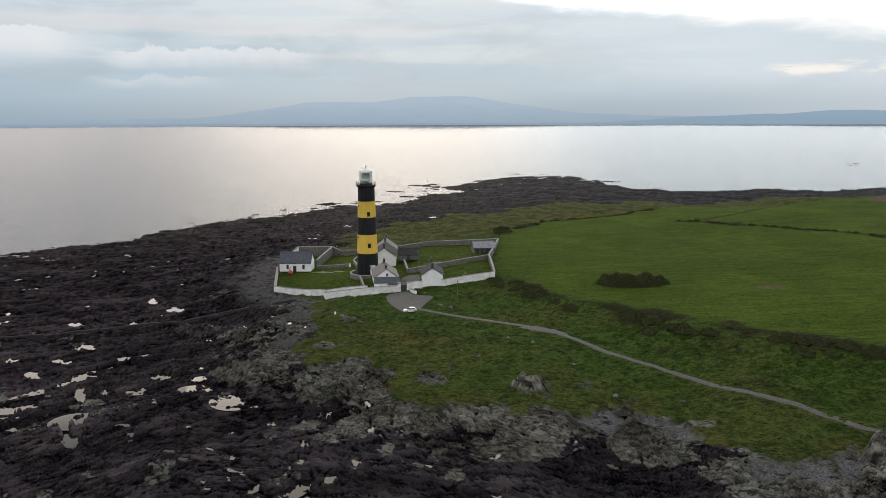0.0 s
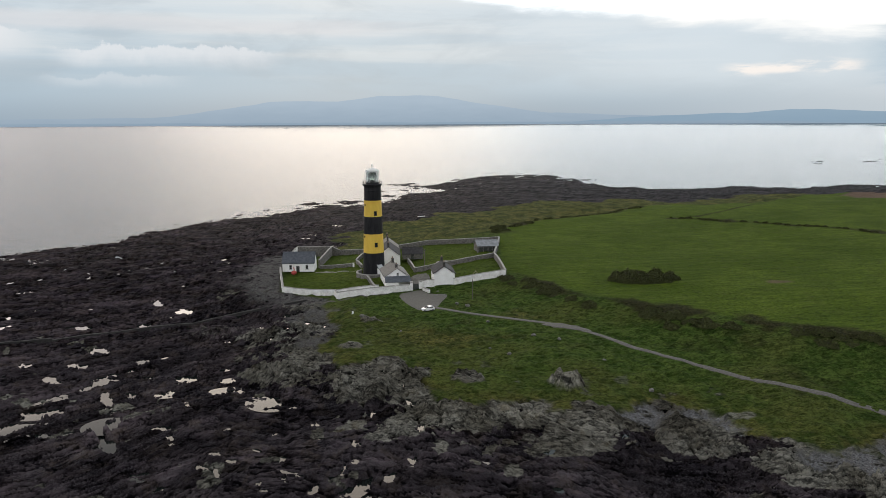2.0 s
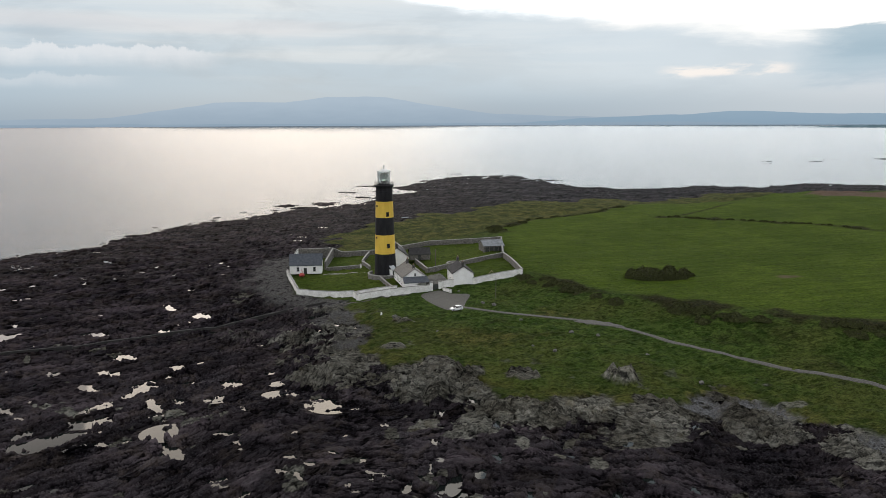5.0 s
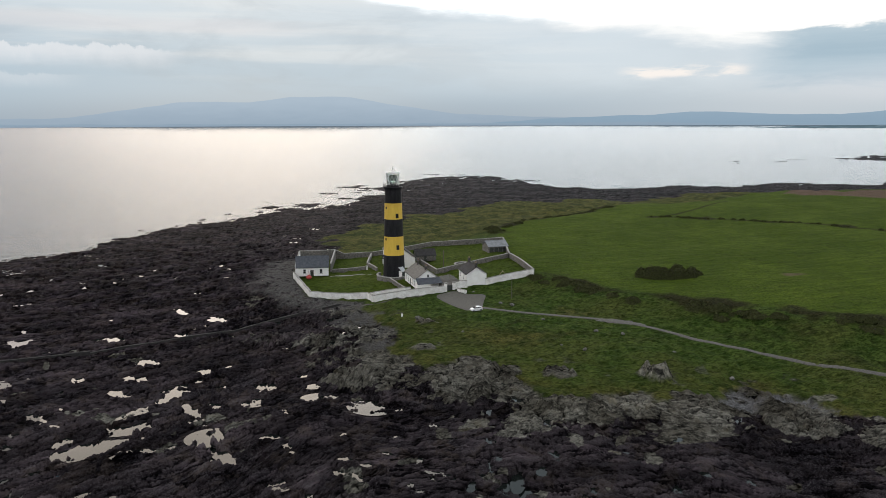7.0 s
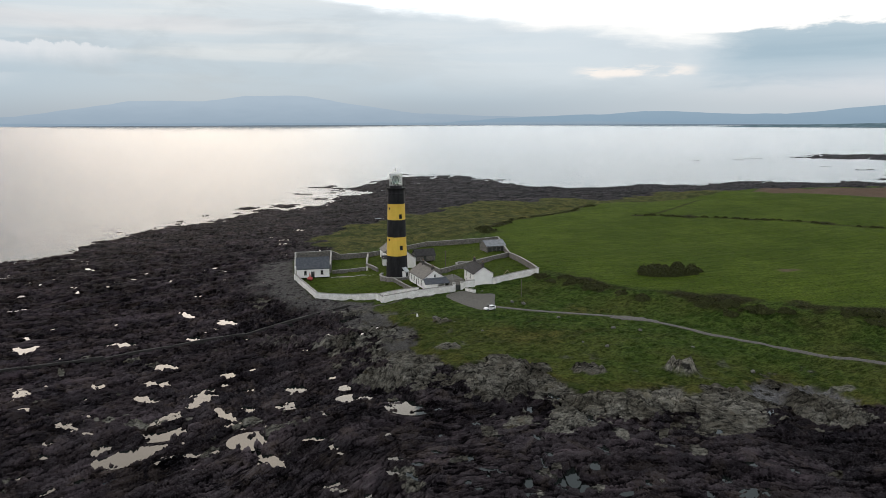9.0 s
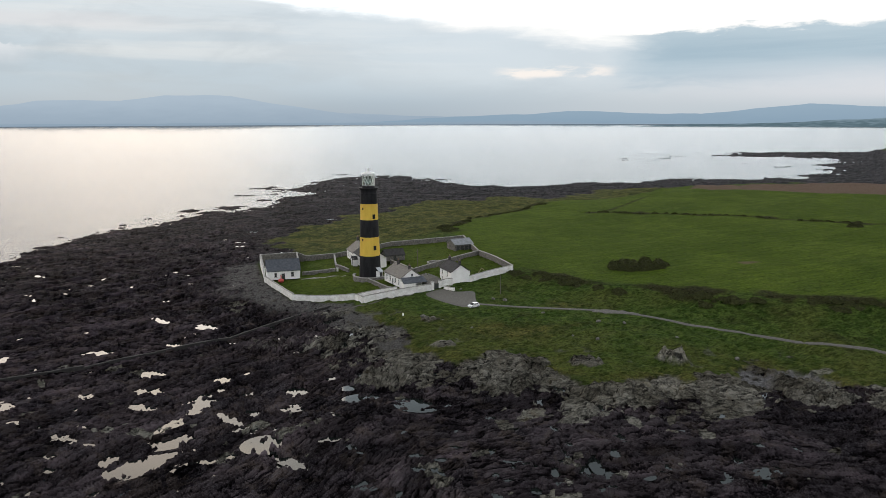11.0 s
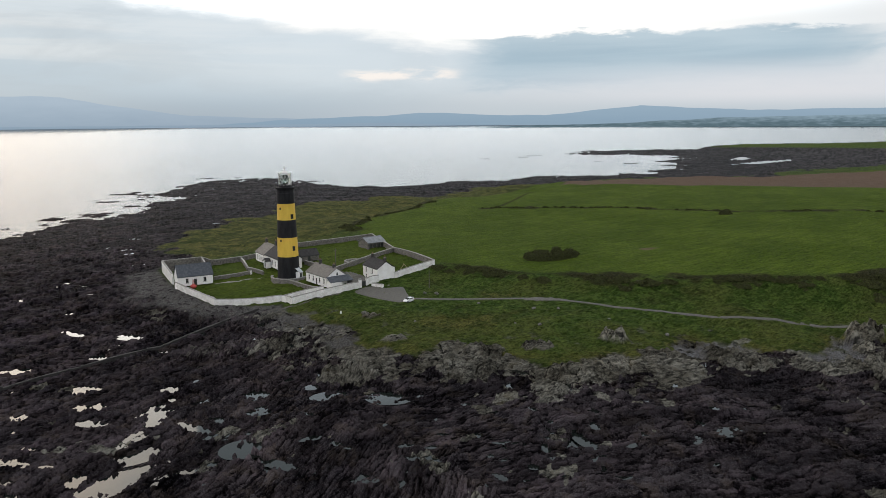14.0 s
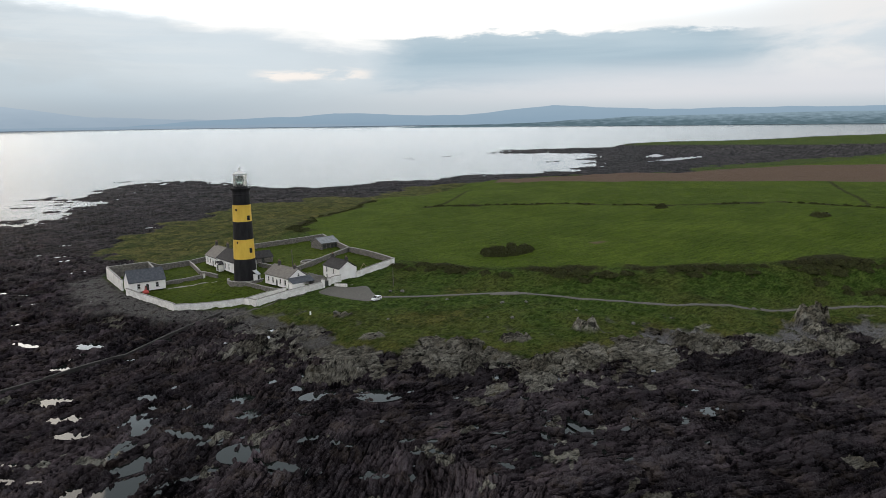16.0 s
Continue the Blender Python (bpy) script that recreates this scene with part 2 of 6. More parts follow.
def ground_material():
    mat, t, b, pos = material("shore_and_pasture")
    g, pale, shing, plough, weed = (t.attr(k) for k in ("grass", "pale", "shingle", "plough", "weed"))
    big = t.noise(pos, 0.035, 4, 0.6)
    medium = t.noise(pos, 0.22, 5, 0.62, 0.6)
    fine = t.noise(pos, 1.6, 5, 0.68)
    grit = t.noise(pos, 6.0, 3, 0.7)
    # rock: weed-dark low down, pale lichen-grey above; both split along the beds
    stone = t.attr("stone")
    place = t.add("ShaderNodeSeparateXYZ")
    t.put(place.inputs[0], pos)
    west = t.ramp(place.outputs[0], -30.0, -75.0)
    strike = t.add("ShaderNodeCombineXYZ")
    t.put(strike.inputs[0], t.m("MULTIPLY", t.attr("bed_u"), 0.2))
    t.put(strike.inputs[1], t.attr("bed_v"))
    t.put(strike.inputs[2], t.m("MULTIPLY", place.outputs[2], 0.5))
    along = strike.outputs[0]
    streak = t.noise(along, 1.3, 7, 0.72, 0.5)
    beds = t.noise(along, 0.38, 5, 0.6, 0.8)
    crack = t.add("ShaderNodeTexVoronoi")
    crack.feature = "DISTANCE_TO_EDGE"
    shake = t.add("ShaderNodeVectorMath", op="ADD")
    t.put(shake.inputs[0], along)
    wander = t.add("ShaderNodeTexNoise")
    t.put(wander.inputs["Vector"], pos)
    wander.inputs["Scale"].default_value = 0.6
    wander.inputs["Detail"].default_value = 5
    t.put(shake.inputs[1], wander.outputs["Color"])
    t.put(crack.inputs["Vector"], shake.outputs[0])
    crack.inputs["Scale"].default_value = 0.50
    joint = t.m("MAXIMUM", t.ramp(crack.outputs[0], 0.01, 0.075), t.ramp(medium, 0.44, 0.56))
    # stone brings painted crevice shade: dark at block edges, paler on raised blocks
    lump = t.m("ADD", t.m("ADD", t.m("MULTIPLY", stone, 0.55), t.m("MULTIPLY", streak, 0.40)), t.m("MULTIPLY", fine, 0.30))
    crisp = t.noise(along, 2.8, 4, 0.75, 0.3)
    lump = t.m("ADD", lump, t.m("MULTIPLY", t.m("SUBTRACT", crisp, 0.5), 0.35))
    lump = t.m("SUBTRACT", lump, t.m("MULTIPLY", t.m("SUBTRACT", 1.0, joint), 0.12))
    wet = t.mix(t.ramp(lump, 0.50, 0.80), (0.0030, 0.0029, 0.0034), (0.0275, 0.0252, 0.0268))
    wet = t.mix(t.m("MULTIPLY", t.ramp(beds, 0.50, 0.64), 0.6), wet, t.mix(1.0, wet, (2.3, 2.2, 2.25), "MULTIPLY"))
    wide = t.noise(pos, 0.055, 7, 0.68, 0.4)
    wet = t.mix(1.0, wet, t.mix(t.ramp(wide, 0.40, 0.60), (0.45, 0.44, 0.48), (1.55, 1.46, 1.46)), "MULTIPLY")
    wet = t.mix(t.m("MULTIPLY", t.ramp(t.noise(pos, 0.16, 6, 0.66, 0.6), 0.52, 0.62), 0.65), wet, t.mix(t.ramp(lump, 0.46, 0.82), (0.004, 0.0034, 0.003), (0.058, 0.048, 0.041)))
    wet = t.mix(t.m("MULTIPLY", t.ramp(t.m("MULTIPLY", grit, lump), 0.37, 0.48), 0.7), wet, (0.070, 0.067, 0.069))
    wet = t.mix(t.m("MULTIPLY", t.m("MULTIPLY", weed, t.ramp(t.noise(pos, 0.12, 5, 0.65), 0.45, 0.62)), 0.65), wet, t.mix(t.ramp(lump, 0.5, 0.8), (0.006, 0.0042, 0.0032), (0.030, 0.0205, 0.0135)))
    # shade in the clefts between slabs is put into the dry rock's colour
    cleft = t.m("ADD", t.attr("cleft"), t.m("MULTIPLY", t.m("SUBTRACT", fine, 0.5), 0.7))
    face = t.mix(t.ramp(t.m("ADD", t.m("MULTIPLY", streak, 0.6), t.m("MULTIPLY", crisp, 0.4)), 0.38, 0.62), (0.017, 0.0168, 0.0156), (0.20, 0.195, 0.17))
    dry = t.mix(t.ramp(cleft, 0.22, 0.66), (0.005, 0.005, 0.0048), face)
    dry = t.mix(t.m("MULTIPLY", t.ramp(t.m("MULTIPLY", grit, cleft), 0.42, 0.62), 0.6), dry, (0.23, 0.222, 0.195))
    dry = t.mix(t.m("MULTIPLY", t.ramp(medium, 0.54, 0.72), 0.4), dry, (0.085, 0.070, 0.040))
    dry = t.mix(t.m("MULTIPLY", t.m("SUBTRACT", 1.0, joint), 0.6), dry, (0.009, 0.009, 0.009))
    dry = t.mix(1.0, dry, t.mix(t.ramp(wide, 0.40, 0.60), (0.55, 0.53, 0.50), (1.2, 1.2, 1.2)), "MULTIPLY")
    bands = t.noise(along, 0.11, 7, 0.7, 0.6)
    wet = t.mix(1.0, wet, t.mix(t.ramp(bands, 0.38, 0.62), (0.66, 0.65, 0.67), (1.65, 1.60, 1.60)), "MULTIPLY")
    wet = t.mix(t.m("MULTIPLY", t.ramp(t.noise(along, 0.42, 4, 0.7, 0.8), 0.66, 0.72), 0.5), wet, (0.09, 0.086, 0.085))
    wet = t.mix(1.0, wet, t.mix(t.ramp(weed, 0.10, 0.55), (1.0, 1.0, 1.0), (0.62, 0.60, 0.65)), "MULTIPLY")
    dry = t.mix(1.0, dry, t.mix(t.ramp(pale, 1.05, 1.5), (1.0, 1.0, 1.0), (1.55, 1.55, 1.52)), "MULTIPLY")
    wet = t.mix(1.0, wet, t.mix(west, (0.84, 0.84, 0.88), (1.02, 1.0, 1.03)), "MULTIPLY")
    rim = t.ramp(t.m("MULTIPLY", pale, t.m("ADD", 0.35, t.m("MULTIPLY", streak, 1.3))), 0.35, 0.60)
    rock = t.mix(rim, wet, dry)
    peb = t.mix(t.ramp(t.noise(pos, 2.6, 5, 0.8), 0.3, 0.7), (0.026, 0.0255, 0.026), (0.140, 0.136, 0.132))
    xs = t.add("ShaderNodeSeparateXYZ")
    t.put(xs.inputs[0], pos)
    peb = t.mix(t.ramp(xs.outputs[0], -15.0, 10.0), peb, t.mix(1.0, peb, (1.5, 1.55, 1.65), "MULTIPLY"))
    rock = t.mix(t.m("MULTIPLY", shing, t.ramp(t.m("ADD", t.noise(pos, 0.35, 5, 0.7, 0.4), t.m("MULTIPLY", t.m("SUBTRACT", streak, 0.5), 0.5)), 0.36, 0.52)), rock, peb)
    # pasture and rough grass
    scrub = t.attr("scrub")
    lawn = t.mix(t.ramp(big, 0.35, 0.65), (0.060, 0.096, 0.0082), (0.089, 0.132, 0.0135))
    lawn = t.mix(t.m("MULTIPLY", t.ramp(medium, 0.48, 0.70), 0.35), lawn, (0.082, 0.092, 0.020))
    lawn = t.mix(t.m("MULTIPLY", t.ramp(t.noise(t.stretch(pos, 0.16, 1, 1, -0.6), 0.55, 6, 0.75), 0.42, 0.60), 0.5), lawn, (0.026, 0.050, 0.006))
    lawn = t.mix(t.m("MULTIPLY", t.ramp(t.noise(t.stretch(pos, 0.2, 1, 1, -0.6, (9, 4, 0)), 0.3, 6, 0.7), 0.52, 0.66), 0.5), lawn, (0.095, 0.128, 0.022))
    rough = t.mix(t.ramp(medium, 0.32, 0.68), (0.029, 0.057, 0.0105), (0.067, 0.102, 0.022))
    rough = t.mix(t.m("MULTIPLY", t.ramp(big, 0.46, 0.64), 0.7), rough, (0.078, 0.090, 0.024))
    rough = t.mix(t.m("MULTIPLY", t.ramp(t.noise(pos, 0.09, 5, 0.68, 0.5), 0.54, 0.68), 0.65), rough, (0.024, 0.027, 0.010))
    heath = t.mix(t.ramp(t.noise(t.stretch(pos, 1, 0.6, 1, 0.7), 0.16, 7, 0.72, 0.6), 0.42, 0.58), (0.034, 0.044, 0.013), (0.118, 0.106, 0.032))
    heath = t.mix(t.m("MULTIPLY", t.ramp(medium, 0.5, 0.7), 0.6), heath, (0.052, 0.070, 0.015))
    rough = t.mix(t.m("MULTIPLY", t.ramp(t.noise(pos, 0.5, 5, 0.7, 0.4), 0.50, 0.64), 0.55), rough, (0.066, 0.092, 0.022))
    rough = t.mix(t.m("MULTIPLY", t.attr("heath"), 0.8), rough, heath)
    turf = t.mix(t.attr("field"), rough, lawn)
    # shade among the tussocks is put into the turf colour as dark mottling
    turf = t.mix(t.m("MULTIPLY", t.ramp(t.noise(t.stretch(pos, 0.8, 1.3, 1), 1.3, 6, 0.8), 0.47, 0.56), 0.75), turf, t.mix(1.0, turf, (0.38, 0.42, 0.40), "MULTIPLY"))
    tussock = t.noise(t.stretch(pos, 0.55, 1.0, 1.0, 0.15), 0.9, 5, 0.75, 0.5)
    shag = t.m("SUBTRACT", 1.0, t.m("MULTIPLY", t.attr("field"), 0.7))
    turf = t.mix(t.m("MULTIPLY", t.ramp(tussock, 0.50, 0.40), t.m("MULTIPLY", shag, 0.75)), turf, t.mix(1.0, turf, (0.34, 0.40, 0.38), "MULTIPLY"))
    turf = t.mix(t.m("MULTIPLY", t.ramp(tussock, 0.53, 0.62), t.m("MULTIPLY", shag, 0.55)), turf, t.mix(1.0, turf, (1.75, 1.6, 1.7), "MULTIPLY"))
    turf = t.mix(t.m("MULTIPLY", t.ramp(grit, 0.52, 0.78), 0.3), turf, (0.105, 0.110, 0.042))
    turf = t.mix(scrub, turf, t.mix(t.ramp(fine, 0.35, 0.7), (0.010, 0.013, 0.005), (0.045, 0.042, 0.018)))
    soil = t.mix(t.ramp(t.noise(t.stretch(pos, 1, 0.12, 1, 0.6), 0.8, 4, 0.6), 0.3, 0.7), (0.085, 0.058, 0.042), (0.13, 0.092, 0.068))
    turf = t.mix(plough, turf, soil)
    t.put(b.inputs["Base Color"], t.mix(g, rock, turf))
    r = t.mix(g, t.mix(rim, (0.55, 0.55, 0.55), (0.85, 0.85, 0.85)), (0.97, 0.97, 0.97))
    t.put(b.inputs["Roughness"], r)
    spec = t.mix(g, t.mix(rim, (0.0035, 0.0035, 0.0035), (0.003, 0.003, 0.003)), (0.03, 0.03, 0.03))
    t.put(b.inputs["Specular IOR Level"], spec)
    h = t.m("ADD", t.m("MULTIPLY", fine, 0.5), t.m("MULTIPLY", grit, 0.22))
    hard = t.m("ADD", t.m("MULTIPLY", h, 0.5), t.m("ADD", t.m("MULTIPLY", streak, 0.9), t.m("ADD", t.m("MULTIPLY", crisp, 0.5), t.m("MULTIPLY", joint, 0.35))))
    bumped(t, b, t.mix(g, hard, t.m("MULTIPLY", h, 3.0)), 0.95, 0.36)
    return mat


ground_mat = ground_material()


def water_material(name, shallow, waves):
    mat, t, b, pos = material(name)
    b.inputs["Base Color"].default_value = (*shallow, 1)
    b.inputs["Roughness"].default_value = 0.04 if waves == 0 else 0.26
    b.inputs["IOR"].default_value = 1.333
    b.inputs["Specular IOR Level"].default_value = 0.5 if waves else 0.3
    if waves:
        v = t.stretch(pos, 1.0, 1.6, 1.0, 0.35)
        h = t.m("ADD", t.m("MULTIPLY", t.noise(v, 0.035, 3, 0.5, 0.3), 2.0), t.m("ADD", t.m("MULTIPLY", t.noise(v, 0.22, 4, 0.6, 0.4), 0.7), t.m("MULTIPLY", t.noise(v, 1.1, 3, 0.6), 0.16)))
        bumped(t, b, h, 1.0, waves)
    else:
        bumped(t, b, t.noise(pos, 2.0, 2, 0.5), 0.15, 0.01)
    return mat


sea_mat = water_material("sea_water", (0.02, 0.034, 0.042), 1.0)
pool_mat = water_material("pool_water", (0.010, 0.013, 0.012), 0)


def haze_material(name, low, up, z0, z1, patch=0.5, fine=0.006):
    """Far land as a plain distant backdrop: it glows, with the sea air's haze put into its colour."""
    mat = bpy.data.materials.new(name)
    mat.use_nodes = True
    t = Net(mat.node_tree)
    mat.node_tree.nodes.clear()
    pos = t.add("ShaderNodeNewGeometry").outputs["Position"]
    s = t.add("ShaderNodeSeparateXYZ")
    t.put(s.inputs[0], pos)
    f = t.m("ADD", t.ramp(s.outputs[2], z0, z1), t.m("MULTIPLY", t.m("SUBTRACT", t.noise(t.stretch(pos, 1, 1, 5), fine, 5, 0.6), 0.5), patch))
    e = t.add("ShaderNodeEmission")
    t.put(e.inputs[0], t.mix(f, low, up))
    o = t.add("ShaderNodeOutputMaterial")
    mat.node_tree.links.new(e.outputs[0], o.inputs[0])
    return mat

# ---------------------------------------------------------------- the lie of the land
CX, CY = -65.0, 10.0
SHORE = [(-300, 300), (-221, 367), (-198, 394), (-181, 405), (-176, 431), (-157, 461), (-144, 492), (-111, 515), (-77, 554), (-64, 592), (-42, 604), (-10, 658),
         (12, 690), (0, 735), (40, 775), (70, 842), (106, 878), (145, 862), (160, 790), (182, 728), (233, 685), (300, 692), (424, 681), (560, 676),
         (648, 697), (720, 790), (850, 880), (900, 960), (800, 1080), (806, 1125), (940, 1198), (1054, 1150), (1163, 1100), (1400, 1210), (1560, 1130),
         (1700, 1075), (2010, 1085), (2310, 1005), (2560, 880), (3300, 620), (6500, 300), (6500, -3000), (-400, -3000), (-420, 50), (-360, 200)]
TURF = [(-66, 327), (-67, 292), (-61.5, 257), (-43.3, 243.3), (-44.5, 234), (-40, 216.6), (-36.5, 201), (-40, 186), (-33, 171), (-25.4, 170.5), (-17, 165), (-13.3, 156),
        (-11, 147), (-6, 145), (4.5, 146.3), (12.2, 142), (18.5, 142.5), (26, 145), (35, 147), (42, 143), (45, 138.5), (48, 132), (52.5, 128.5), (57, 122), (61.5, 122.5),
        (69, 124.5), (75, 127), (84, 118), (92, 108), (120, 85), (160, 50), (230, -60), (400, -300), (2600, -900), (2600, 700), (1538, 640), (1103, 522),
        (963, 545), (707, 560), (600, 520), (530, 530), (440, 590), (334, 576), (246, 580), (186, 540), (148, 560), (91, 551), (45, 516),
        (5, 470), (-28, 432), (-50, 405), (-52, 350)]
HEAD = [(1196, 1110), (1348, 930), (1409, 780), (1537, 700), (2200, 560), (3000, 500), (2500, 850), (2290, 965), (2000, 1045), (1690, 1035), (1550, 1085), (1395, 1165)]
FIELD = [(16, 252), (22, 314), (28, 352), (80, 395), (150, 455), (254, 500), (360, 560), (440, 560), (592, 505), (780, 480), (1100, 505), (2600, 300), (2600, -900),
         (330, -120), (230, 30), (165, 100), (122, 141), (97, 157), (84, 166), (71, 176), (58.5, 187.5), (46, 201), (33.8, 213.5)]
PLOUGH = [(270, 480), (252, 415), (286, 363), (341, 332), (401, 301), (463, 262), (620, 140), (900, 300), (811, 403), (724, 471), (650, 500), (500, 545), (400, 560), (330, 540)]
HEDGE = [(18, 247), (20, 242), (33.8, 213.5), (46, 201), (58.5, 187.5), (71, 176), (84, 166), (97, 157), (122, 141), (165, 100), (230, 30)]
BANK = [(-80, 262), (-42, 243), (-16, 240), (16, 245)] + HEDGE[1:] + [(330, -120)]
FAR1 = [(116, 362), (140, 340), (170, 308), (185, 283), (211, 248), (246, 222), (255, 182), (262, 150)]
FAR3 = [(127, 362), (160, 388), (222, 440)]
FAR4 = [(262, 187), (315, 221), (433, 290)]
FAR2 = [(26, 340), (30, 354), (52, 374), (84, 398), (118, 428)]
ROAD = [(-10.6, 219), (0, 210), (11.5, 202.3), (22.5, 194.8), (30, 186.5), (37.5, 174), (47, 164), (57.5, 153), (67.5, 144.5), (82, 131.5), (107, 114), (150, 68)]
YARD = [(-16.8, 241.6), (-22, 239), (-20.5, 229.5), (-18, 221), (-14.4, 213.5), (-9.5, 214), (-7.5, 222), (-3.2, 232.5), (-8, 233.5), (-11.5, 235.5), (-13.2, 241.6)]
# knobs of bare rock: x, y, radius, height, paleness
KNOBS = [(15, 153.5, 4.2, 4.0, 1.5), (-28.3, 206, 3.0, 1.8, 1.3), (77, 123.5, 5.4, 6.6, 1.5), (71, 119.5, 3.6, 2.0, 1.4), (-6, 158.5, 4, 1.8, 1.0), (-50.4, 172, 9, 1.8, 1.0), (-17.5, 163, 5, 1.6, 1.0),
         (-28.7, 155, 8, 1.6, 1.0), (-9, 138, 9, 1.6, 1.3), (2, 138, 6, 1.2, 1.3), (17.8, 142.4, 3, 1.0, 1.0), (58, 109, 8, 1.4, 1.2), (-46.5, 208.4, 5, 1.0, 0.6), (-58.5, 204, 8, 2.4, 0.5),
         (-74, 213, 8, 2.6, 0.4), (-33, 184, 3, 1.2, 0.9), (-23, 172, 4, 1.2, 0.9), (33, 126, 7, 1.2, 1.0), (78, 98, 8, 1.2, 1.0)]
# shingle: x, y, radius
COVES = [(28.5, 142, 6.5), (40.5, 139.5, 4.5), (45.5, 133, 4), (55.5, 119, 8), (63, 119, 6), (69, 121, 5), (83.4, 107.1, 10), (-45.5, 223.3, 11), (-43.5, 193, 6), (-41, 207.2, 5.5)]
BEACH = [(-68, 318), (-70, 291), (-62, 257), (-50, 248), (-44, 243)]
# reefs off the shore: x, y, radius
ISLETS = [(604, 1081, 10), (692, 1100, 13), (724, 1095, 9), (578, 1031, 8), (-21, 692, 6), (-22, 753, 7), (-9, 715, 5), (669, 1062, 9), (653, 1018, 8), (682, 814, 12), (680, 886, 10), (-42, 687, 6), (-17, 699, 6), (-16, 740, 6), (-7, 762, 5), (-89, 583, 6), (-73, 566, 8),
          (-55, 602, 5), (-30, 640, 6), (-62, 591, 6), (-6, 709, 6), (-118, 545, 4), (60, 800, 8), (90, 905, 8), (120, 890, 7),
          (-96, 556, 4), (-131, 520, 3), (-160, 480, 3), (-86, 590, 4)]
# tide pools: x, y, half length, half width, turn
POOLS_WEST = [(-107.5, 152.6, 3.9, 2.6, 20), (-102.9, 155.9, 5.1, 2.1, 39), (-100.1, 162.4, 3.8, 2.0, 10), (-99.1, 171.4, 3.9, 1.0, 54), (-93.7, 180.6, 4.4, 2.6, 81), (-111.5, 157.8, 1.9, 1.7, 101), (-104.7, 207.9, 2.7, 2.2, 113),
              (-104.8, 195.0, 2.8, 1.7, -34), (-106.2, 182.9, 2.3, 1.2, -37), (-119.9, 231.8, 3.2, 1.6, -18), (-99.5, 229.7, 2.4, 2.2, 85), (-134.4, 221.4, 2.0, 1.4, -5), (-121.7, 173.0, 3.3, 0.9, -50), (-122.6, 162.3, 1.6, 0.9, -30),
              (-99.7, 146.9, 1.4, 0.6, 71), (-94.9, 150.3, 2.8, 0.7, -4), (-103.6, 255.9, 3.2, 1.1, -62), (-146.4, 233.8, 3.2, 3.0, 123), (-119.6, 196.4, 1.4, 1.2, 107), (-136.4, 194.5, 1.8, 1.4, 124)]
POOLS_MIDDLE = [(-81.8, 152.7, 3.3, 3.0, -4), (-78.7, 144.3, 5.9, 1.0, -57), (-86.9, 166.5, 5.0, 1.0, -65), (-72.2, 177.2, 2.5, 1.9, 39), (-59.3, 164.8, 2.8, 1.7, -7), (-89.7, 240.9, 2.8, 2.0, -44), (-69.5, 150.1, 1.9, 0.8, -9),
                (-88.4, 150.5, 1.3, 0.8, -13), (-82.8, 170.6, 2.4, 0.8, -62), (-83.0, 182.3, 1.9, 1.1, -15), (-87.3, 193.1, 2.2, 1.3, -45), (-66.9, 130.2, 1.7, 1.0, 8), (-66.2, 144.4, 1.4, 0.6, -65), (-56.8, 130.9, 1.6, 0.6, -50),
                (-62.3, 124.1, 1.2, 0.6, 81), (-60.6, 171.6, 1.3, 1.1, 15), (-73.8, 168.6, 2.0, 1.7, 11)]
POOLS_EAST = [(-48.8, 155.8, 3.5, 2.8, -44), (-54.9, 229.1, 1.7, 1.6, -48), (-26.4, 118.5, 2.9, 0.9, 70), (-21.8, 119.3, 1.3, 0.8, 66), (-38.2, 123.6, 2.7, 0.6, -38), (-54.8, 135.5, 1.3, 0.7, -31), (-18.0, 147.6, 2.5, 0.6, -68),
              (-16.4, 132.9, 1.6, 0.6, 72), (-18.0, 123.4, 1.4, 0.8, 85), (-36.6, 142.3, 1.1, 0.7, -41), (-41.9, 130.7, 0.8, 0.6, 38), (-22.4, 134.9, 0.8, 0.6, 114), (-53.5, 129.0, 1.5, 0.6, -67), (-51.5, 132.5, 0.9, 0.6, -31),
              (-34.4, 119.0, 1.6, 0.6, 66), (-28.3, 125.0, 0.8, 0.6, -84), (-0.5, 111.3, 1.1, 0.6, -108), (-14.9, 112.7, 0.8, 0.6, -108), (12.1, 110.0, 1.0, 0.6, -95), (6.3, 124.3, 0.8, 0.6, 22), (0.3, 105.2, 1.7, 1.3, 16),
              (-28.1, 116.7, 3.0, 1.5, -60), (-40.1, 115.2, 0.9, 0.7, -81)]
POOLS_BACK = [(-71, 420, 2.6, 1.5, 10), (-66.6, 402, 2.2, 1.2, -10), (-57, 443, 2.6, 1.6, 0), (-68, 386, 2.0, 1.0, 15), (-6, 474, 2.6, 1.6, 0), (8, 484, 2.4, 1.5, 10), (-21, 442, 2.0, 1.2, 0)]
POOLS = POOLS_WEST + POOLS_MIDDLE + POOLS_EAST + POOLS_BACK
MAIN = len(POOLS)
BASIN = [(850, 712, 62, 10, 10), (1240, 655, 85, 14, -40), (905, 800, 40, 9, 30)]
rng = random.Random(11)
for i in range(330):
    a, d = rng.uniform(-0.6, 0.66), 100 * (3.6 ** rng.random())
    r = rng.uniform(0.22, 0.7) * (1 + d / 400)
    POOLS.append((CX + d * math.sin(a), CY + d * math.cos(a), r * rng.uniform(1.0, 2.0), r * 0.7, rng.uniform(0, 180)))


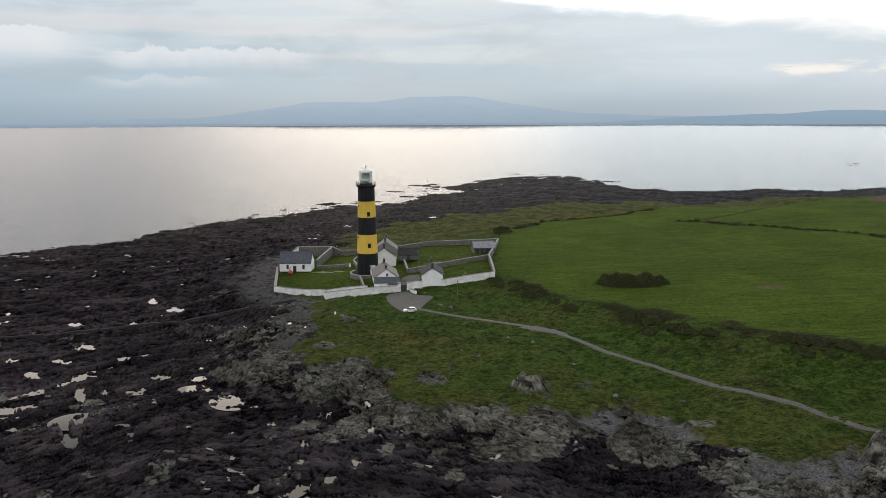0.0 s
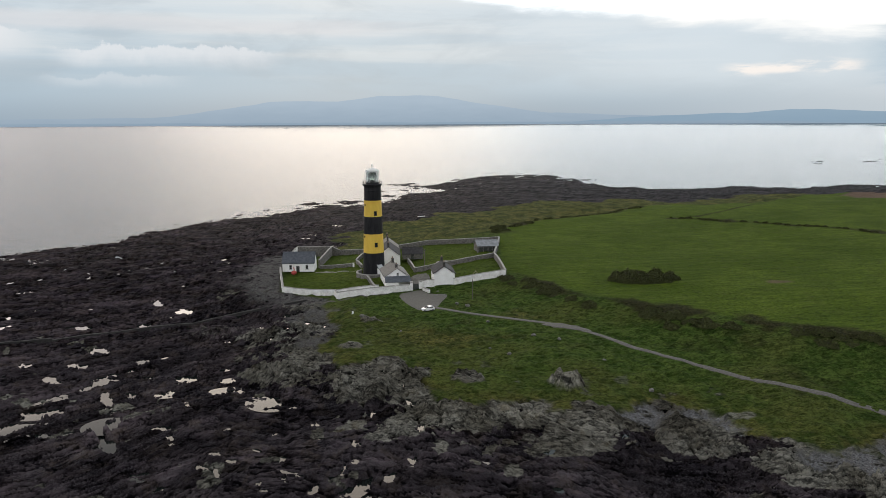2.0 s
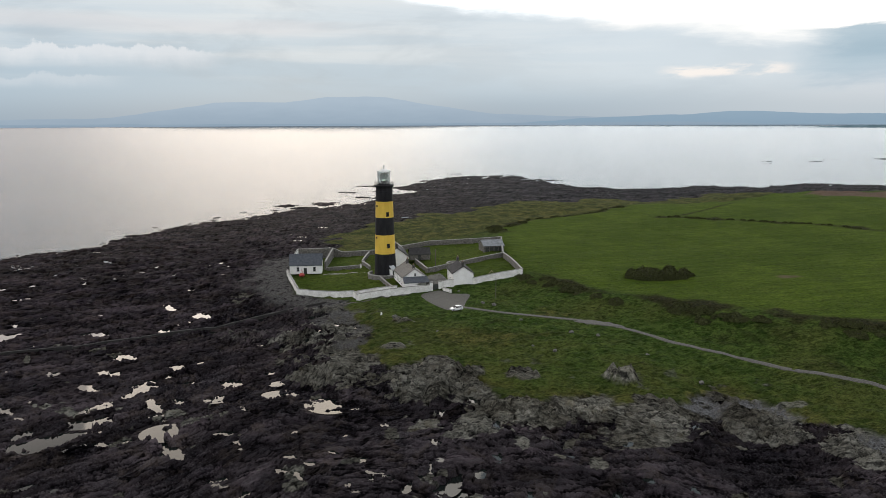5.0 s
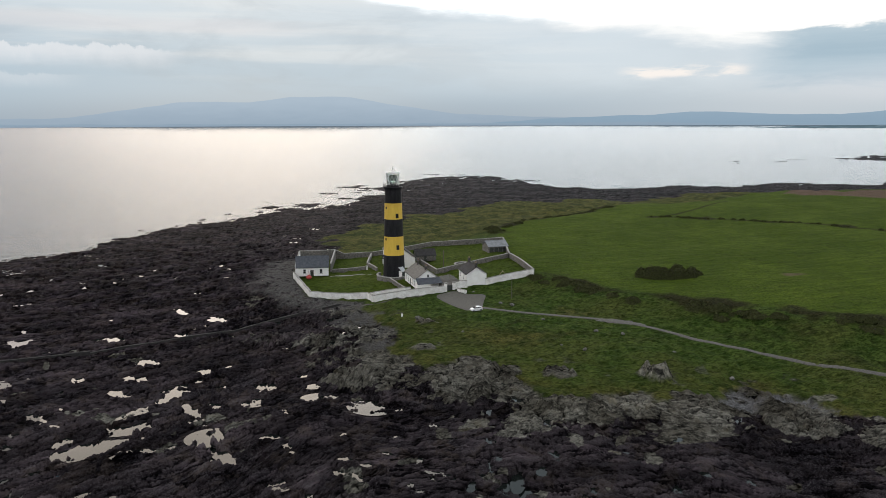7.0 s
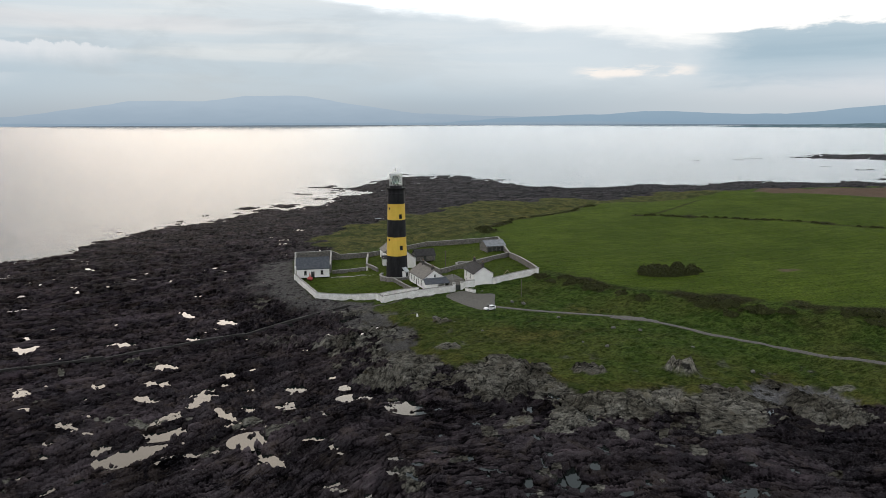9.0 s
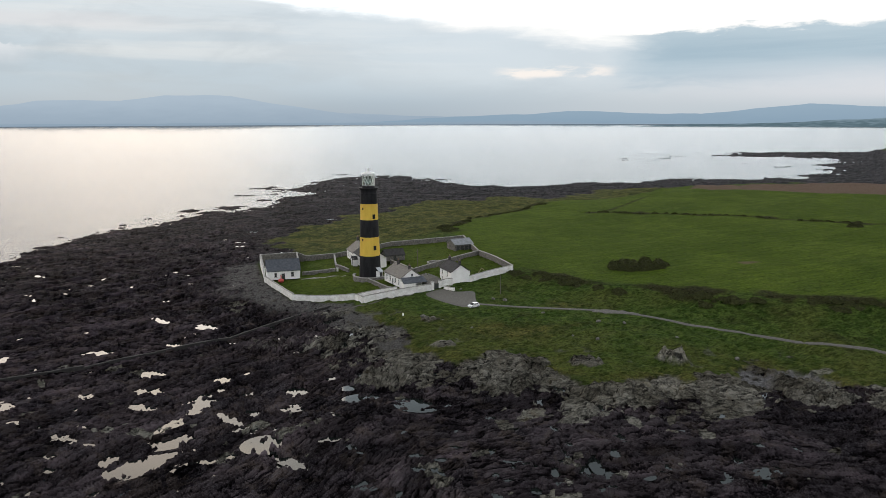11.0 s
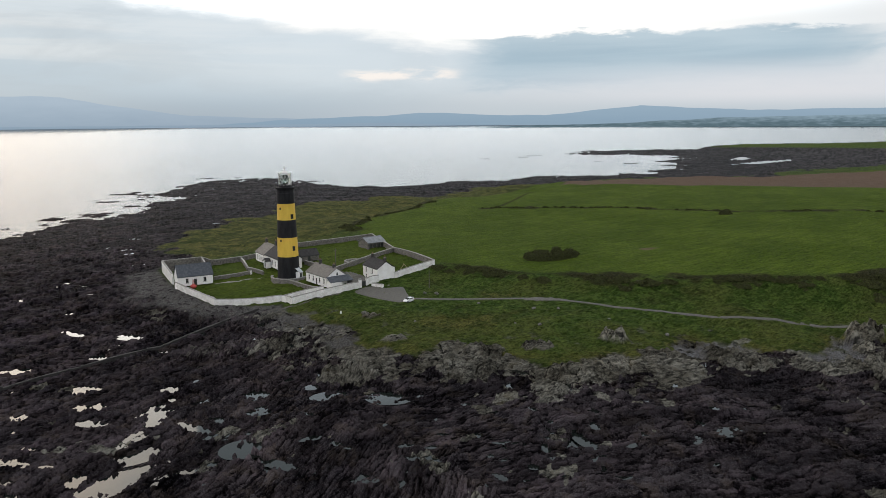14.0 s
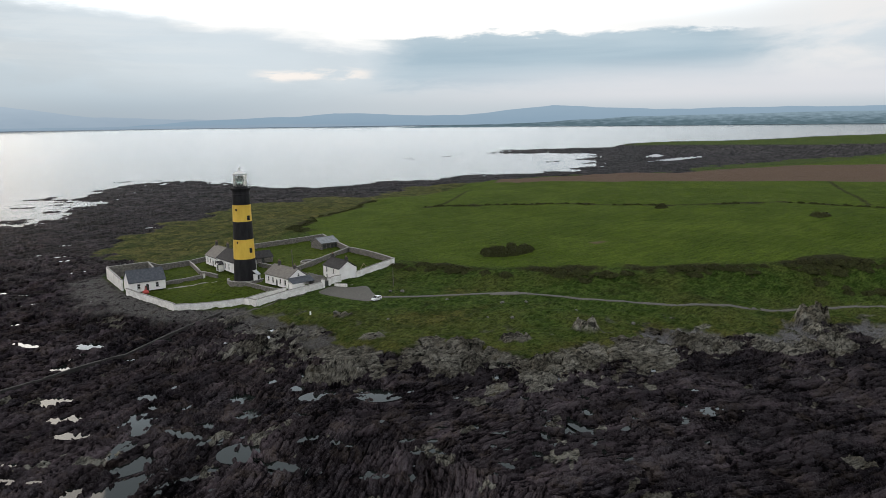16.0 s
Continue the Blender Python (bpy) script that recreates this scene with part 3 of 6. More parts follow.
def lattice(ix, iy, seed):
    n = (ix.astype(np.int64) * 374761393 + iy.astype(np.int64) * 668265263 + seed * 2246822519) & 0xFFFFFFFF
    n = ((n ^ (n >> 13)) * 1274126177) & 0xFFFFFFFF
    n = ((n ^ (n >> 16)) * 2654435761) & 0xFFFFFFFF
    return ((n ^ (n >> 15)) & 0xFFFFFF) / float(0xFFFFFF)


def vnoise(x, y, seed=0):
    ix, iy = np.floor(x), np.floor(y)
    fx, fy = x - ix, y - iy
    fx, fy = fx * fx * fx * (fx * (fx * 6 - 15) + 10), fy * fy * fy * (fy * (fy * 6 - 15) + 10)
    a, b = lattice(ix, iy, seed), lattice(ix + 1, iy, seed)
    c, d = lattice(ix, iy + 1, seed), lattice(ix + 1, iy + 1, seed)
    return (a * (1 - fx) + b * fx) * (1 - fy) + (c * (1 - fx) + d * fx) * fy


def fbm(x, y, seed=0, octaves=4):
    s, amp, tot = 0.0, 1.0, 0.0
    for o in range(octaves):
        s = s + amp * vnoise(x * 2.03 ** o + 17.3 * o, y * 2.03 ** o - 9.1 * o, seed + o)
        tot += amp
        amp *= 0.5
    return s / tot


def ridge(x, y, seed=0, octaves=2):
    s, amp, tot = 0.0, 1.0, 0.0
    for o in range(octaves):
        s = s + amp * (1 - np.abs(2 * vnoise(x * 2.1 ** o + 5.7 * o, y * 2.1 ** o, seed + o) - 1))
        tot += amp
        amp *= 0.5
    return s / tot


def blocks(x, y, seed=0):
    """Broken rock: how far a point lies from the joints (0 to 1), and its block's own height and tilt."""
    ix, iy = np.floor(x), np.floor(y)
    f1, f2 = np.full(x.shape, 9.0), np.full(x.shape, 9.0)
    own, tilt = np.zeros(x.shape), np.zeros(x.shape)
    for ox in (-1, 0, 1):
        for oy in (-1, 0, 1):
            cx, cy = ix + ox, iy + oy
            dx, dy = x - cx - lattice(cx, cy, seed), y - cy - lattice(cx, cy, seed + 7)
            r = lattice(cx, cy, seed + 13)
            d = np.abs(dx) ** 1.6 + np.abs(dy) ** 1.6 + 0.3 * r
            near = d < f1
            f2 = np.where(near, f1, np.minimum(f2, d))
            own, tilt = np.where(near, r, own), np.where(near, dy + (r - 0.5) * dx, tilt)
            f1 = np.where(near, d, f1)
    return np.clip(2.2 * (f2 - f1), 0, 1), own - 0.5 - 0.0, tilt


def sstep(v, a, b):
    t = np.clip((v - a) / (b - a), 0, 1)
    return t * t * (3 - 2 * t)


def line_distance(x, y, pts, closed=False):
    best = np.full(x.shape, 1e12)
    for (x0, y0), (x1, y1) in zip(pts, pts[1:] + pts[:1] if closed else pts[1:]):
        dx, dy = x1 - x0, y1 - y0
        t = np.clip(((x - x0) * dx + (y - y0) * dy) / (dx * dx + dy * dy), 0, 1)
        best = np.minimum(best, (x - x0 - t * dx) ** 2 + (y - y0 - t * dy) ** 2)
    return np.sqrt(best)


def inside(x, y, pts):
    r = np.zeros(x.shape, bool)
    for (x0, y0), (x1, y1) in zip(pts, pts[1:] + pts[:1]):
        if y0 != y1:
            r ^= ((y0 > y) != (y1 > y)) & (x < (x1 - x0) * (y - y0) / (y1 - y0) + x0)
    return r


def signed(x, y, pts):
    d = line_distance(x, y, pts, True)
    return np.where(inside(x, y, pts), d, -d)


def frac(v):
    return v - np.floor(v)


def strata(x, y, turn, seed, curl=False):
    """Tilted, broken beds of rock that strike along one bearing, or curl round towards the sea: height, a tone with
    crevice shade in it, and the place along and across the beds.
    """
    c, s = math.cos(turn), math.sin(turn)
    wx = x + 7 * (fbm(x / 26, y / 26, seed + 40, 3) - 0.5) + 0.8 * (fbm(x / 4, y / 4, seed + 44, 2) - 0.5)
    wy = y + 7 * (fbm(x / 26, y / 26, seed + 50, 3) - 0.5) + 0.8 * (fbm(x / 4, y / 4, seed + 54, 2) - 0.5)
    u, v = wx * c + wy * s, -wx * s + wy * c
    if curl:
        v = 0.85 * (wy - (0.45 + 0.42 * sstep(wy, 225, 125)) * (wx + 90))
    big = fbm(u / 18, v / 8, seed, 4)
    saw = frac(v / 3.4 + 1.3 * fbm(u / 16, v / 9, seed + 60, 3)) ** 1.3
    rib = frac(v / 1.35 + 1.0 * fbm(u / 8, v / 4, seed + 65, 2))
    fin = frac(v / 0.7 + 0.7 * fbm(u / 4, v / 2, seed + 66, 2))
    c1, h1, t1 = blocks(u / 8.0, v / 2.0, seed + 10)
    c2, h2, t2 = blocks(u / 3.4, v / 0.9, seed + 20)
    z = 2.5 * (big - 0.5) + 0.85 * (saw - 0.45) + 0.5 * (rib - 0.5) + 0.22 * (fin - 0.5) + 0.35 * c1 + 0.8 * h1 + 0.55 * t1 + 0.22 * c2 + 0.45 * h2 + 0.35 * t2 - 0.5
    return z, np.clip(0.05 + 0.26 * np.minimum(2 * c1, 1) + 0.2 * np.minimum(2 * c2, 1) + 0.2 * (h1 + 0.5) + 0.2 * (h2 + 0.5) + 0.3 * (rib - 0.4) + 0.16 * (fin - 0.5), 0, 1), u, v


def rise(x):
    return np.interp(x, [-160, -61, -44, -30, -16, 10, 22, 97, 215, 300, 400, 600, 900, 2500], [4.2, 6.2, 7.1, 7.9, 9.2, 12.2, 13.2, 15.0, 19.3, 20.0, 17.0, 10.5, 5.0, 3.6])


# how high the turf ends above the shore, along x
BRIM = ([-70, -54, -46, -38, -33, -20, 0, 22, 40, 80, 160], [5.6, 5.7, 6.2, 7.4, 8.4, 8.2, 7.8, 7.0, 5.9, 5.8, 5.6])


def bank_side(x):
    return np.interp(x, [p[0] for p in BANK], [p[1] for p in BANK])


def terrain(x, y, pools=True):
    """Height and cover of the ground at arrays of x, y."""
    x, y = np.asarray(x, float), np.asarray(y, float)
    far = np.hypot(x - CX, y - CY)
    wob = 5 * (fbm(x / 22, y / 22, 3, 4) - 0.5) + 2.0 * (fbm(x / 4, y / 4, 4, 3) - 0.5)
    dw = signed(x, y, SHORE) + wob * (1.6 + far / 500) + sstep(far, 330, 560) * (sstep(y, 420, 620) * 46 + 34) * (fbm(x / 38, y / 38, 47, 4) - 0.5) + sstep(far, 330, 560) * (14 * (fbm(x / 11, y / 11, 57, 3) - 0.5) + 9 * (fbm(x / 4.5, y / 4.5, 59, 3) - 0.5))
    for ix, iy, r in ISLETS:
        dw = np.maximum(dw, np.minimum((r - np.hypot((x - ix) * 0.6, y - iy)) * 4 + 24 * (fbm(x / 8, y / 8, 58, 3) - 0.5), 26))
    sg = np.maximum(signed(x, y, TURF) + sstep(y, 232, 216) * 8 * (fbm(x / 5, y / 5, 97, 4) - 0.46) + np.where((y > 235) & (y < 330) & (x < 0), 0.15, 1.0) * wob * 0.9 + sstep(y, 335, 370) * 55 * (fbm(x / 30, y / 30, 46, 4) - 0.5), signed(x, y, HEAD) + 2 * wob)
    hedge = line_distance(x, y, HEDGE)
    in_field = inside(x, y, FIELD)
    fs = np.where(in_field, hedge, -hedge)
    # soil-covered land
    land = rise(x + 6 * (fbm(x / 60, y / 60, 8, 2) - 0.5))
    bank = line_distance(x, y, BANK)
    low = sstep(np.where(in_field | (bank_side(x) < y), bank, -bank), 3.0, -20.0)
    strip = np.interp(x, [-60, -46, -38, -33, -12, 22, 60, 90, 130, 230, 600], [6.2, 6.8, 8.4, 9.2, 9.2, 9.8, 9.3, 8.6, 8.4, 8.0, 6.0])
    land = land * (1 - low) + strip * low
    solid = land
    back = sstep(y, 330, 430)
    inland = sstep(sg, -3, 34 + 150 * back) ** 0.8
    brim = np.interp(x, BRIM[0], BRIM[1]) * sstep(y, 262, 244) + 5.6 * sstep(y, 244, 262)
    land = brim - 1.8 * back + (land - brim + 1.8 * back) * inland
    land = land + 0.9 * (fbm(x / 26, y / 26, 12, 3) - 0.5) * sstep(sg, 0, 20)
    tuft = np.where(in_field, 0.2, 1.25)
    land = land + tuft * (fbm(x / 2.4, y / 1.2, 14, 3) - 0.5) * sstep(far, 420, 200)
    # bare shore
    out = np.maximum(-sg, 0)
    back = sstep(y, 330, 430)
    rock = 1.15 * (1 - np.exp(-np.maximum(dw, 0) / 40)) + 2.9 * back * np.exp(-out / 61) + (1 - back) * (0.3 + 0.8 * np.interp(x, BRIM[0], BRIM[1])) * np.exp(-(out / 40) ** 2)
    west = sstep(x, -30, -75)
    ha, sa, ua, va = strata(x, y, math.radians(33), 100, True)
    hb, sb, ub, vb = strata(x, y, math.radians(-16), 200)
    left = west + 0.9 * (fbm(x / 9, y / 9, 205, 4) - 0.5) > 0.5
    shape, stone = ha * west + hb * (1 - west), np.where(left, sa, sb)
    bed_u, bed_v = np.where(left, ua, ub), np.where(left, va, vb)
    crown = np.exp(-((out - 9) / 12) ** 2) * sstep(y, 330, 240)
    # the dry crest breaks into larger rounded slabs
    cc, ss = math.cos(math.radians(-24)), math.sin(math.radians(-24))
    uu = x * cc + y * ss + 2.4 * (fbm(x / 7, y / 7, 310, 3) - 0.5)
    vv = -x * ss + y * cc + 1.8 * (fbm(x / 6, y / 6, 311, 3) - 0.5)
    k1, k2, k3 = blocks(uu / 5.5, vv / 2.4, 301)
    j1, j2, j3 = blocks(uu / 2.2, vv / 1.1, 302)
    slabs = 0.8 * k1 + 1.3 * k2 + 0.9 * k3 + 0.3 * j1 + 0.4 * j2 + 0.4 * j3 - 0.9 + 1.6 * (fbm(x / 9, y / 9, 312, 3) - 0.5) + 0.55 * (frac(vb / 1.1 + fbm(ub / 6, vb / 4, 314, 2)) - 0.5)
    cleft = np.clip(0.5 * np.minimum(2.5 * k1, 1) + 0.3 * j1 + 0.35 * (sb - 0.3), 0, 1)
    crest = np.clip(1.5 * crown, 0, 1)
    shape = shape * (1 - 0.75 * crest) + 0.75 * slabs * crest
    cove = np.zeros(x.shape)
    for cx, cy, r in COVES:
        cove = np.maximum(cove, sstep(np.hypot(x - cx, y - cy) + 3.0 * (fbm(x / 5, y / 5, 33, 3) - 0.5) * 2, r, r * 0.6))
    cove = np.maximum(cove, sstep(line_distance(x, y, BEACH) + 14 * (fbm(x / 7, y / 7, 34, 4) - 0.5), 17, 7))
    rough = (0.8 + 0.55 * crown) * (1 - 0.5 * cove) * (1 - 0.35 * sstep(far, 230, 480))
    rock = rock - 1.0 * cove * sstep(x, 8, 16) * sstep(y, 230, 200)
    level = rock.copy()
    rock = rock + rough * shape + 0.5 * crown * (1 - cove) + 0.05 * (fbm(x / 1.1, y / 1.1, 70, 2) - 0.5) * (1 - 0.7 * cove)
    rock = np.where(dw < 0, -0.2 + dw * 0.05 + shape * 0.35, rock * sstep(dw, -2, 10) + (1 - sstep(dw, -2, 10)) * (-0.1 + 0.7 * shape))
    g = sstep(sg, -1.2, 1.2)
    dryness = 1.0 * np.exp(-np.maximum(out - 8, 0) / 7) * sstep(y, 300, 225) + 1.9 * (fbm(x / 12, y / 9, 80, 4) - 0.53) + 0.35 * (rock - level - 0.2)
    pale = sstep(dryness, 0.42, 0.72) * sstep(out, 34, 15)
    z = rock * (1 - g) + land * g
    for kx, ky, r, h, tone in KNOBS:
        near = np.hypot(x - kx, y - ky) < 2.2 * r
        if near.any():
            xs, ys = x[near], y[near]
            d = np.hypot((xs - kx) * 0.8 + (ys - ky) * 0.35, ys - ky) + 2.4 * (fbm(xs / 3, ys / 3, 90, 3) - 0.5) * r / 4
            f = sstep(d, r, r * 0.15)
            cr, own, slope = blocks((xs + 0.5 * ys) / 3.0, (ys - 0.4 * xs) / 2.4, 92)
            cs, mine, lean = blocks(xs / 0.9, ys / 0.9, 93)
            z[near] += sstep(f, 0.0, 0.75) * h * np.clip(0.74 + 0.45 * own + 0.22 * slope - 0.18 * (1 - cr) + 0.16 * mine + 0.1 * lean, 0.12, 1.1) + 0.5 * f * shape[near]
            bare = sstep(f, 0.12, 0.35)
            g[near] *= 1 - bare
            cove[near] *= 1 - bare
            pale[near] = np.maximum(pale[near], bare * tone)
    # scattered small stones through the rough grass
    bare = sstep(fbm(x / 6, y / 6, 95, 4), 0.70, 0.76) * sstep(sg, 22, 3) * sstep(y, 240, 215)
    g = g * (1 - 0.8 * bare)
    pale = np.maximum(pale, bare * 0.7)
    # tide pools are sunk into the rock
    for k, (px, py, a, b, turn) in enumerate(POOLS + BASIN if pools else []):
        near = (np.abs(x - px) < a * 2.2) & (np.abs(y - py) < a * 2.2)
        if not near.any() or POOL_TURF[k] > 0.2 or LEVELS[k] < 0.15:
            continue
        xs, ys = x[near], y[near]
        e = pool_shape(xs, ys, px, py, a, b, turn)
        lv = LEVELS[k]
        ring = pool_reach(xs, ys, px, py, a, b, turn)
        zn = np.where(e < 1, np.minimum(z[near], lv + (e - 1) * 0.45), z[near])
        z[near] = np.where(ring < 1.75, np.maximum(zn, lv - 0.9 + sstep(ring, 0.9, 1.5) * 0.95), zn)
    yard = np.maximum(sstep(signed(x, y, YARD), -1, 0.5), sstep(line_distance(x, y, ROAD), 3.2, 1.6))
    flat = brim + (solid - brim) * inland
    z = z * (1 - yard) + flat * yard
    bowl = 35.0 * (far / 4900) ** 3
    thick = np.minimum(hedge, np.minimum(line_distance(x, y, FAR1) * 1.3, line_distance(x, y, FAR2)))
    thick = np.minimum(thick, np.maximum(np.hypot((x - 57) / 1.4, y - 231) - 2.5, 0) * 1.6)
    scrub = sstep(thick + 20 * (fbm(x / 12, y / 12, 44, 4) - 0.44), 5.0, 0.8) * g * sstep(x, 16, 26)
    line = np.minimum(np.minimum(line_distance(x, y, FAR3), line_distance(x, y, FAR4)), line_distance(x, y, FAR1)) + 2.0 * (fbm(x / 4, y / 4, 48, 3) - 0.5)
    scrub = np.maximum(scrub, 0.8 * sstep(line, 2.0, 0.6) * g)
    court = sstep(x, -66, -62) * sstep(x, 19, 15) * sstep(y, 243, 247) * sstep(y, 326, 320)
    heath = np.maximum(0.3 * court, sstep(y, 325, 350) * (1 - in_field) * sstep(x, 420, 300))
    heath = np.maximum(heath, 0.8 * sstep(np.hypot((x + 9) / 1.7, y - 187) + 9 * (fbm(x / 7, y / 5, 45, 3) - 0.5), 12, 5))
    heath = np.maximum(heath, 0.8 * sstep(np.hypot((x - 14) / 1.5, y - 206) + 7 * (fbm(x / 6, y / 5, 51, 3) - 0.5), 7, 3))
    heath = np.maximum(heath, 0.9 * np.exp(-np.maximum(sg, 0) / 6) * sstep(y, 240, 220))
    return dict(z=z + bowl, cleft=cleft, bed_u=bed_u, bed_v=bed_v, heath=heath, scrub=scrub, stone=stone, grass=g, pale=pale, shingle=cove * (1 - g), field=np.maximum(np.maximum(in_field * sstep(fs, 0, 4), 0.55 * court), 0.45 * sstep(signed(x, y, HEAD), 0, 10)),
                plough=np.maximum(sstep(signed(x, y, PLOUGH), -2, 3), 0.75 * sstep(np.hypot((x - 96) / 1.5, y - 219.5) + 2 * (fbm(x / 2, y / 2, 49, 3) - 0.5), 3.2, 1.6)), weed=np.exp(-np.maximum(dw, 0) / 160) * (1 - g))


def pool_reach(x, y, px, py, a, b, turn):
    a, b = 1.15 * a, 1.2 * b
    c, s = math.cos(math.radians(turn)), math.sin(math.radians(turn))
    return np.hypot(((x - px) * c + (y - py) * s) / a, (-(x - px) * s + (y - py) * c) / b)


def pool_shape(x, y, px, py, a, b, turn):
    return pool_reach(x, y, px, py, a, b, turn) + 1.9 * (fbm(x / (0.4 * a + 0.4), y / (0.4 * a + 0.4), int(abs(px * 7)) % 97 + 300, 4) - 0.5)


def pool_levels():
    """Each pool stands a little under most of the rock about it."""
    xs, ys = [], []
    for px, py, a, b, turn in POOLS + BASIN:
        c, s = math.cos(math.radians(turn)), math.sin(math.radians(turn))
        for i in range(60):
            f, q = math.sqrt((i + 0.5) / 60) * 1.3, i * 2.4
            u, v = a * f * math.cos(q), b * f * math.sin(q)
            xs.append(px + u * c - v * s)
            ys.append(py + u * s + v * c)
    flat = terrain(xs, ys, False)
    bowl = 35.0 * (np.hypot(np.array(xs) - CX, np.array(ys) - CY) / 4900) ** 3
    return np.percentile((flat["z"] - bowl).reshape(-1, 60), 32, axis=1), flat["grass"].reshape(-1, 60).max(1)


LEVELS, POOL_TURF = pool_levels()


def height(x, y):
    return float(terrain([x], [y])["z"][0])


def mesh_object(name, verts, faces, mat, smooth=False):
    me = bpy.data.meshes.new(name)
    me.from_pydata(verts, [], faces)
    me.materials.append(mat)
    if smooth:
        me.shade_smooth()
    me.update()
    return new(name, me)


def grid_mesh(name, x, y, z, wrap):
    """A quad sheet from 2-D arrays; wrap joins the last column to the first."""
    rows, cols = x.shape
    idx = np.arange(rows * cols).reshape(rows, cols)
    right = np.roll(idx, -1, 1) if wrap else idx[:, 1:]
    left = idx if wrap else idx[:, :-1]
    quads = np.stack([left[:-1], left[1:], right[1:], right[:-1]], -1).reshape(-1, 4)
    me = bpy.data.meshes.new(name)
    me.vertices.add(rows * cols)
    me.vertices.foreach_set("co", np.stack([x, y, z], -1).astype(np.float32).ravel())
    me.loops.add(quads.size)
    me.loops.foreach_set("vertex_index", quads.astype(np.int32).ravel())
    me.polygons.add(len(quads))
    me.polygons.foreach_set("loop_start", np.arange(0, quads.size, 4, dtype=np.int32))
    me.update(calc_edges=True)
    me.shade_smooth()
    return me


bearings = np.radians(np.concatenate([np.arange(-40, 80, 0.12), np.arange(80, 320, 3.0)]))
radii = [0.3, 5.0, 10.0, 15.0]
while radii[-1] < 4950:
    r = radii[-1]
    radii.append(r + (1.5 if r < 66 else max(0.3, r * r * 1.5 / 85800)))
radii = np.array(radii)
R, B = np.meshgrid(radii, bearings, indexing="ij")
GX, GY = CX + R * np.sin(B), CY + R * np.cos(B)
cover = terrain(GX.ravel(), GY.ravel())
me = grid_mesh("ground", GX, GY, cover["z"].reshape(GX.shape), True)
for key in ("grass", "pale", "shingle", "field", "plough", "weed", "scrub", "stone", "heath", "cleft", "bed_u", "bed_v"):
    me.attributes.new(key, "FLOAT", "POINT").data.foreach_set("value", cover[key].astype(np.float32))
bare = (cover["grass"] < 0.5).reshape(GX.shape)
facets = (bare[:-1] & bare[1:]).ravel()
me.polygons.foreach_set("use_smooth", ~facets)
me.materials.append(ground_mat)
tagged(new("ground", me), "green pasture and dark wrack-covered rocky foreshore", "ground", kind="structure")

sr = np.concatenate([np.arange(30, 600, 30), np.geomspace(600, 4920, 60)])
R, B = np.meshgrid(sr, np.radians(np.arange(0, 360, 1.5)), indexing="ij")
me = grid_mesh("sea", CX + R * np.sin(B), CY + R * np.cos(B), 35.0 * (R / 4900) ** 3, True)
me.materials.append(sea_mat)
tagged(new("sea", me), "calm pale evening sea with small ripples", "sea", kind="structure")


def pool_sheet(k, px, py, a, b, turn, verts, faces):
    c, s = math.cos(math.radians(turn)), math.sin(math.radians(turn))
    z = float(LEVELS[k]) + 35.0 * (math.hypot(px - CX, py - CY) / 4900) ** 3
    i0 = len(verts)
    for k in range(20):
        q = 2 * math.pi * k / 20
        u, v = 1.6 * a * math.cos(q), 1.6 * b * math.sin(q)
        verts.append((px + u * c - v * s, py + u * s + v * c, z))
    faces.append(tuple(range(i0, i0 + 20)))


small_v, small_f = [], []
for i, p in enumerate(POOLS + BASIN):
    if POOL_TURF[i] > 0.2 or LEVELS[i] < 0.15:
        continue
    if MAIN <= i < len(POOLS):
        pool_sheet(i, *p, small_v, small_f)
        continue
    v, f = [], []
    pool_sheet(i, *p, v, f)
    tagged(mesh_object("rock_pool", v, f, pool_mat), "still tide pool lying in dark rock", "rock pool", kind="structure")
tagged(mesh_object("small_rock_pools", small_v, small_f, pool_mat), "many small puddles among the dark rocks", "rock pools", kind="stuff")


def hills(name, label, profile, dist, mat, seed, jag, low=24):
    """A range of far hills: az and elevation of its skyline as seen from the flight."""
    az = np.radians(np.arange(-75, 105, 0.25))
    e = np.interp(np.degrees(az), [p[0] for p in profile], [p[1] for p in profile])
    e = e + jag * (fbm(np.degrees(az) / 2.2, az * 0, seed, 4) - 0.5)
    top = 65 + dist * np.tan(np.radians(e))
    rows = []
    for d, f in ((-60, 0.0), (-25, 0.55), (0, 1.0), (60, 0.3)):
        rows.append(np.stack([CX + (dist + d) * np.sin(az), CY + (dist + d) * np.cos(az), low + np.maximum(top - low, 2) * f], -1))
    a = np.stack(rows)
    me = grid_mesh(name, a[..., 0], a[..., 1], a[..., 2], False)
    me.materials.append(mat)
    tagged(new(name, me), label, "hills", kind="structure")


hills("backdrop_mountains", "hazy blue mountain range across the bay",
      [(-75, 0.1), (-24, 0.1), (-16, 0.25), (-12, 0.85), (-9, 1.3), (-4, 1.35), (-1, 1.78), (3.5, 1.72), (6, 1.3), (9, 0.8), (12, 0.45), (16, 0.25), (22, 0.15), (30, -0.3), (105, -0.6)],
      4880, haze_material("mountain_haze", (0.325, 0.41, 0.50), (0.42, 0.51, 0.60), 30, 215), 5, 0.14)
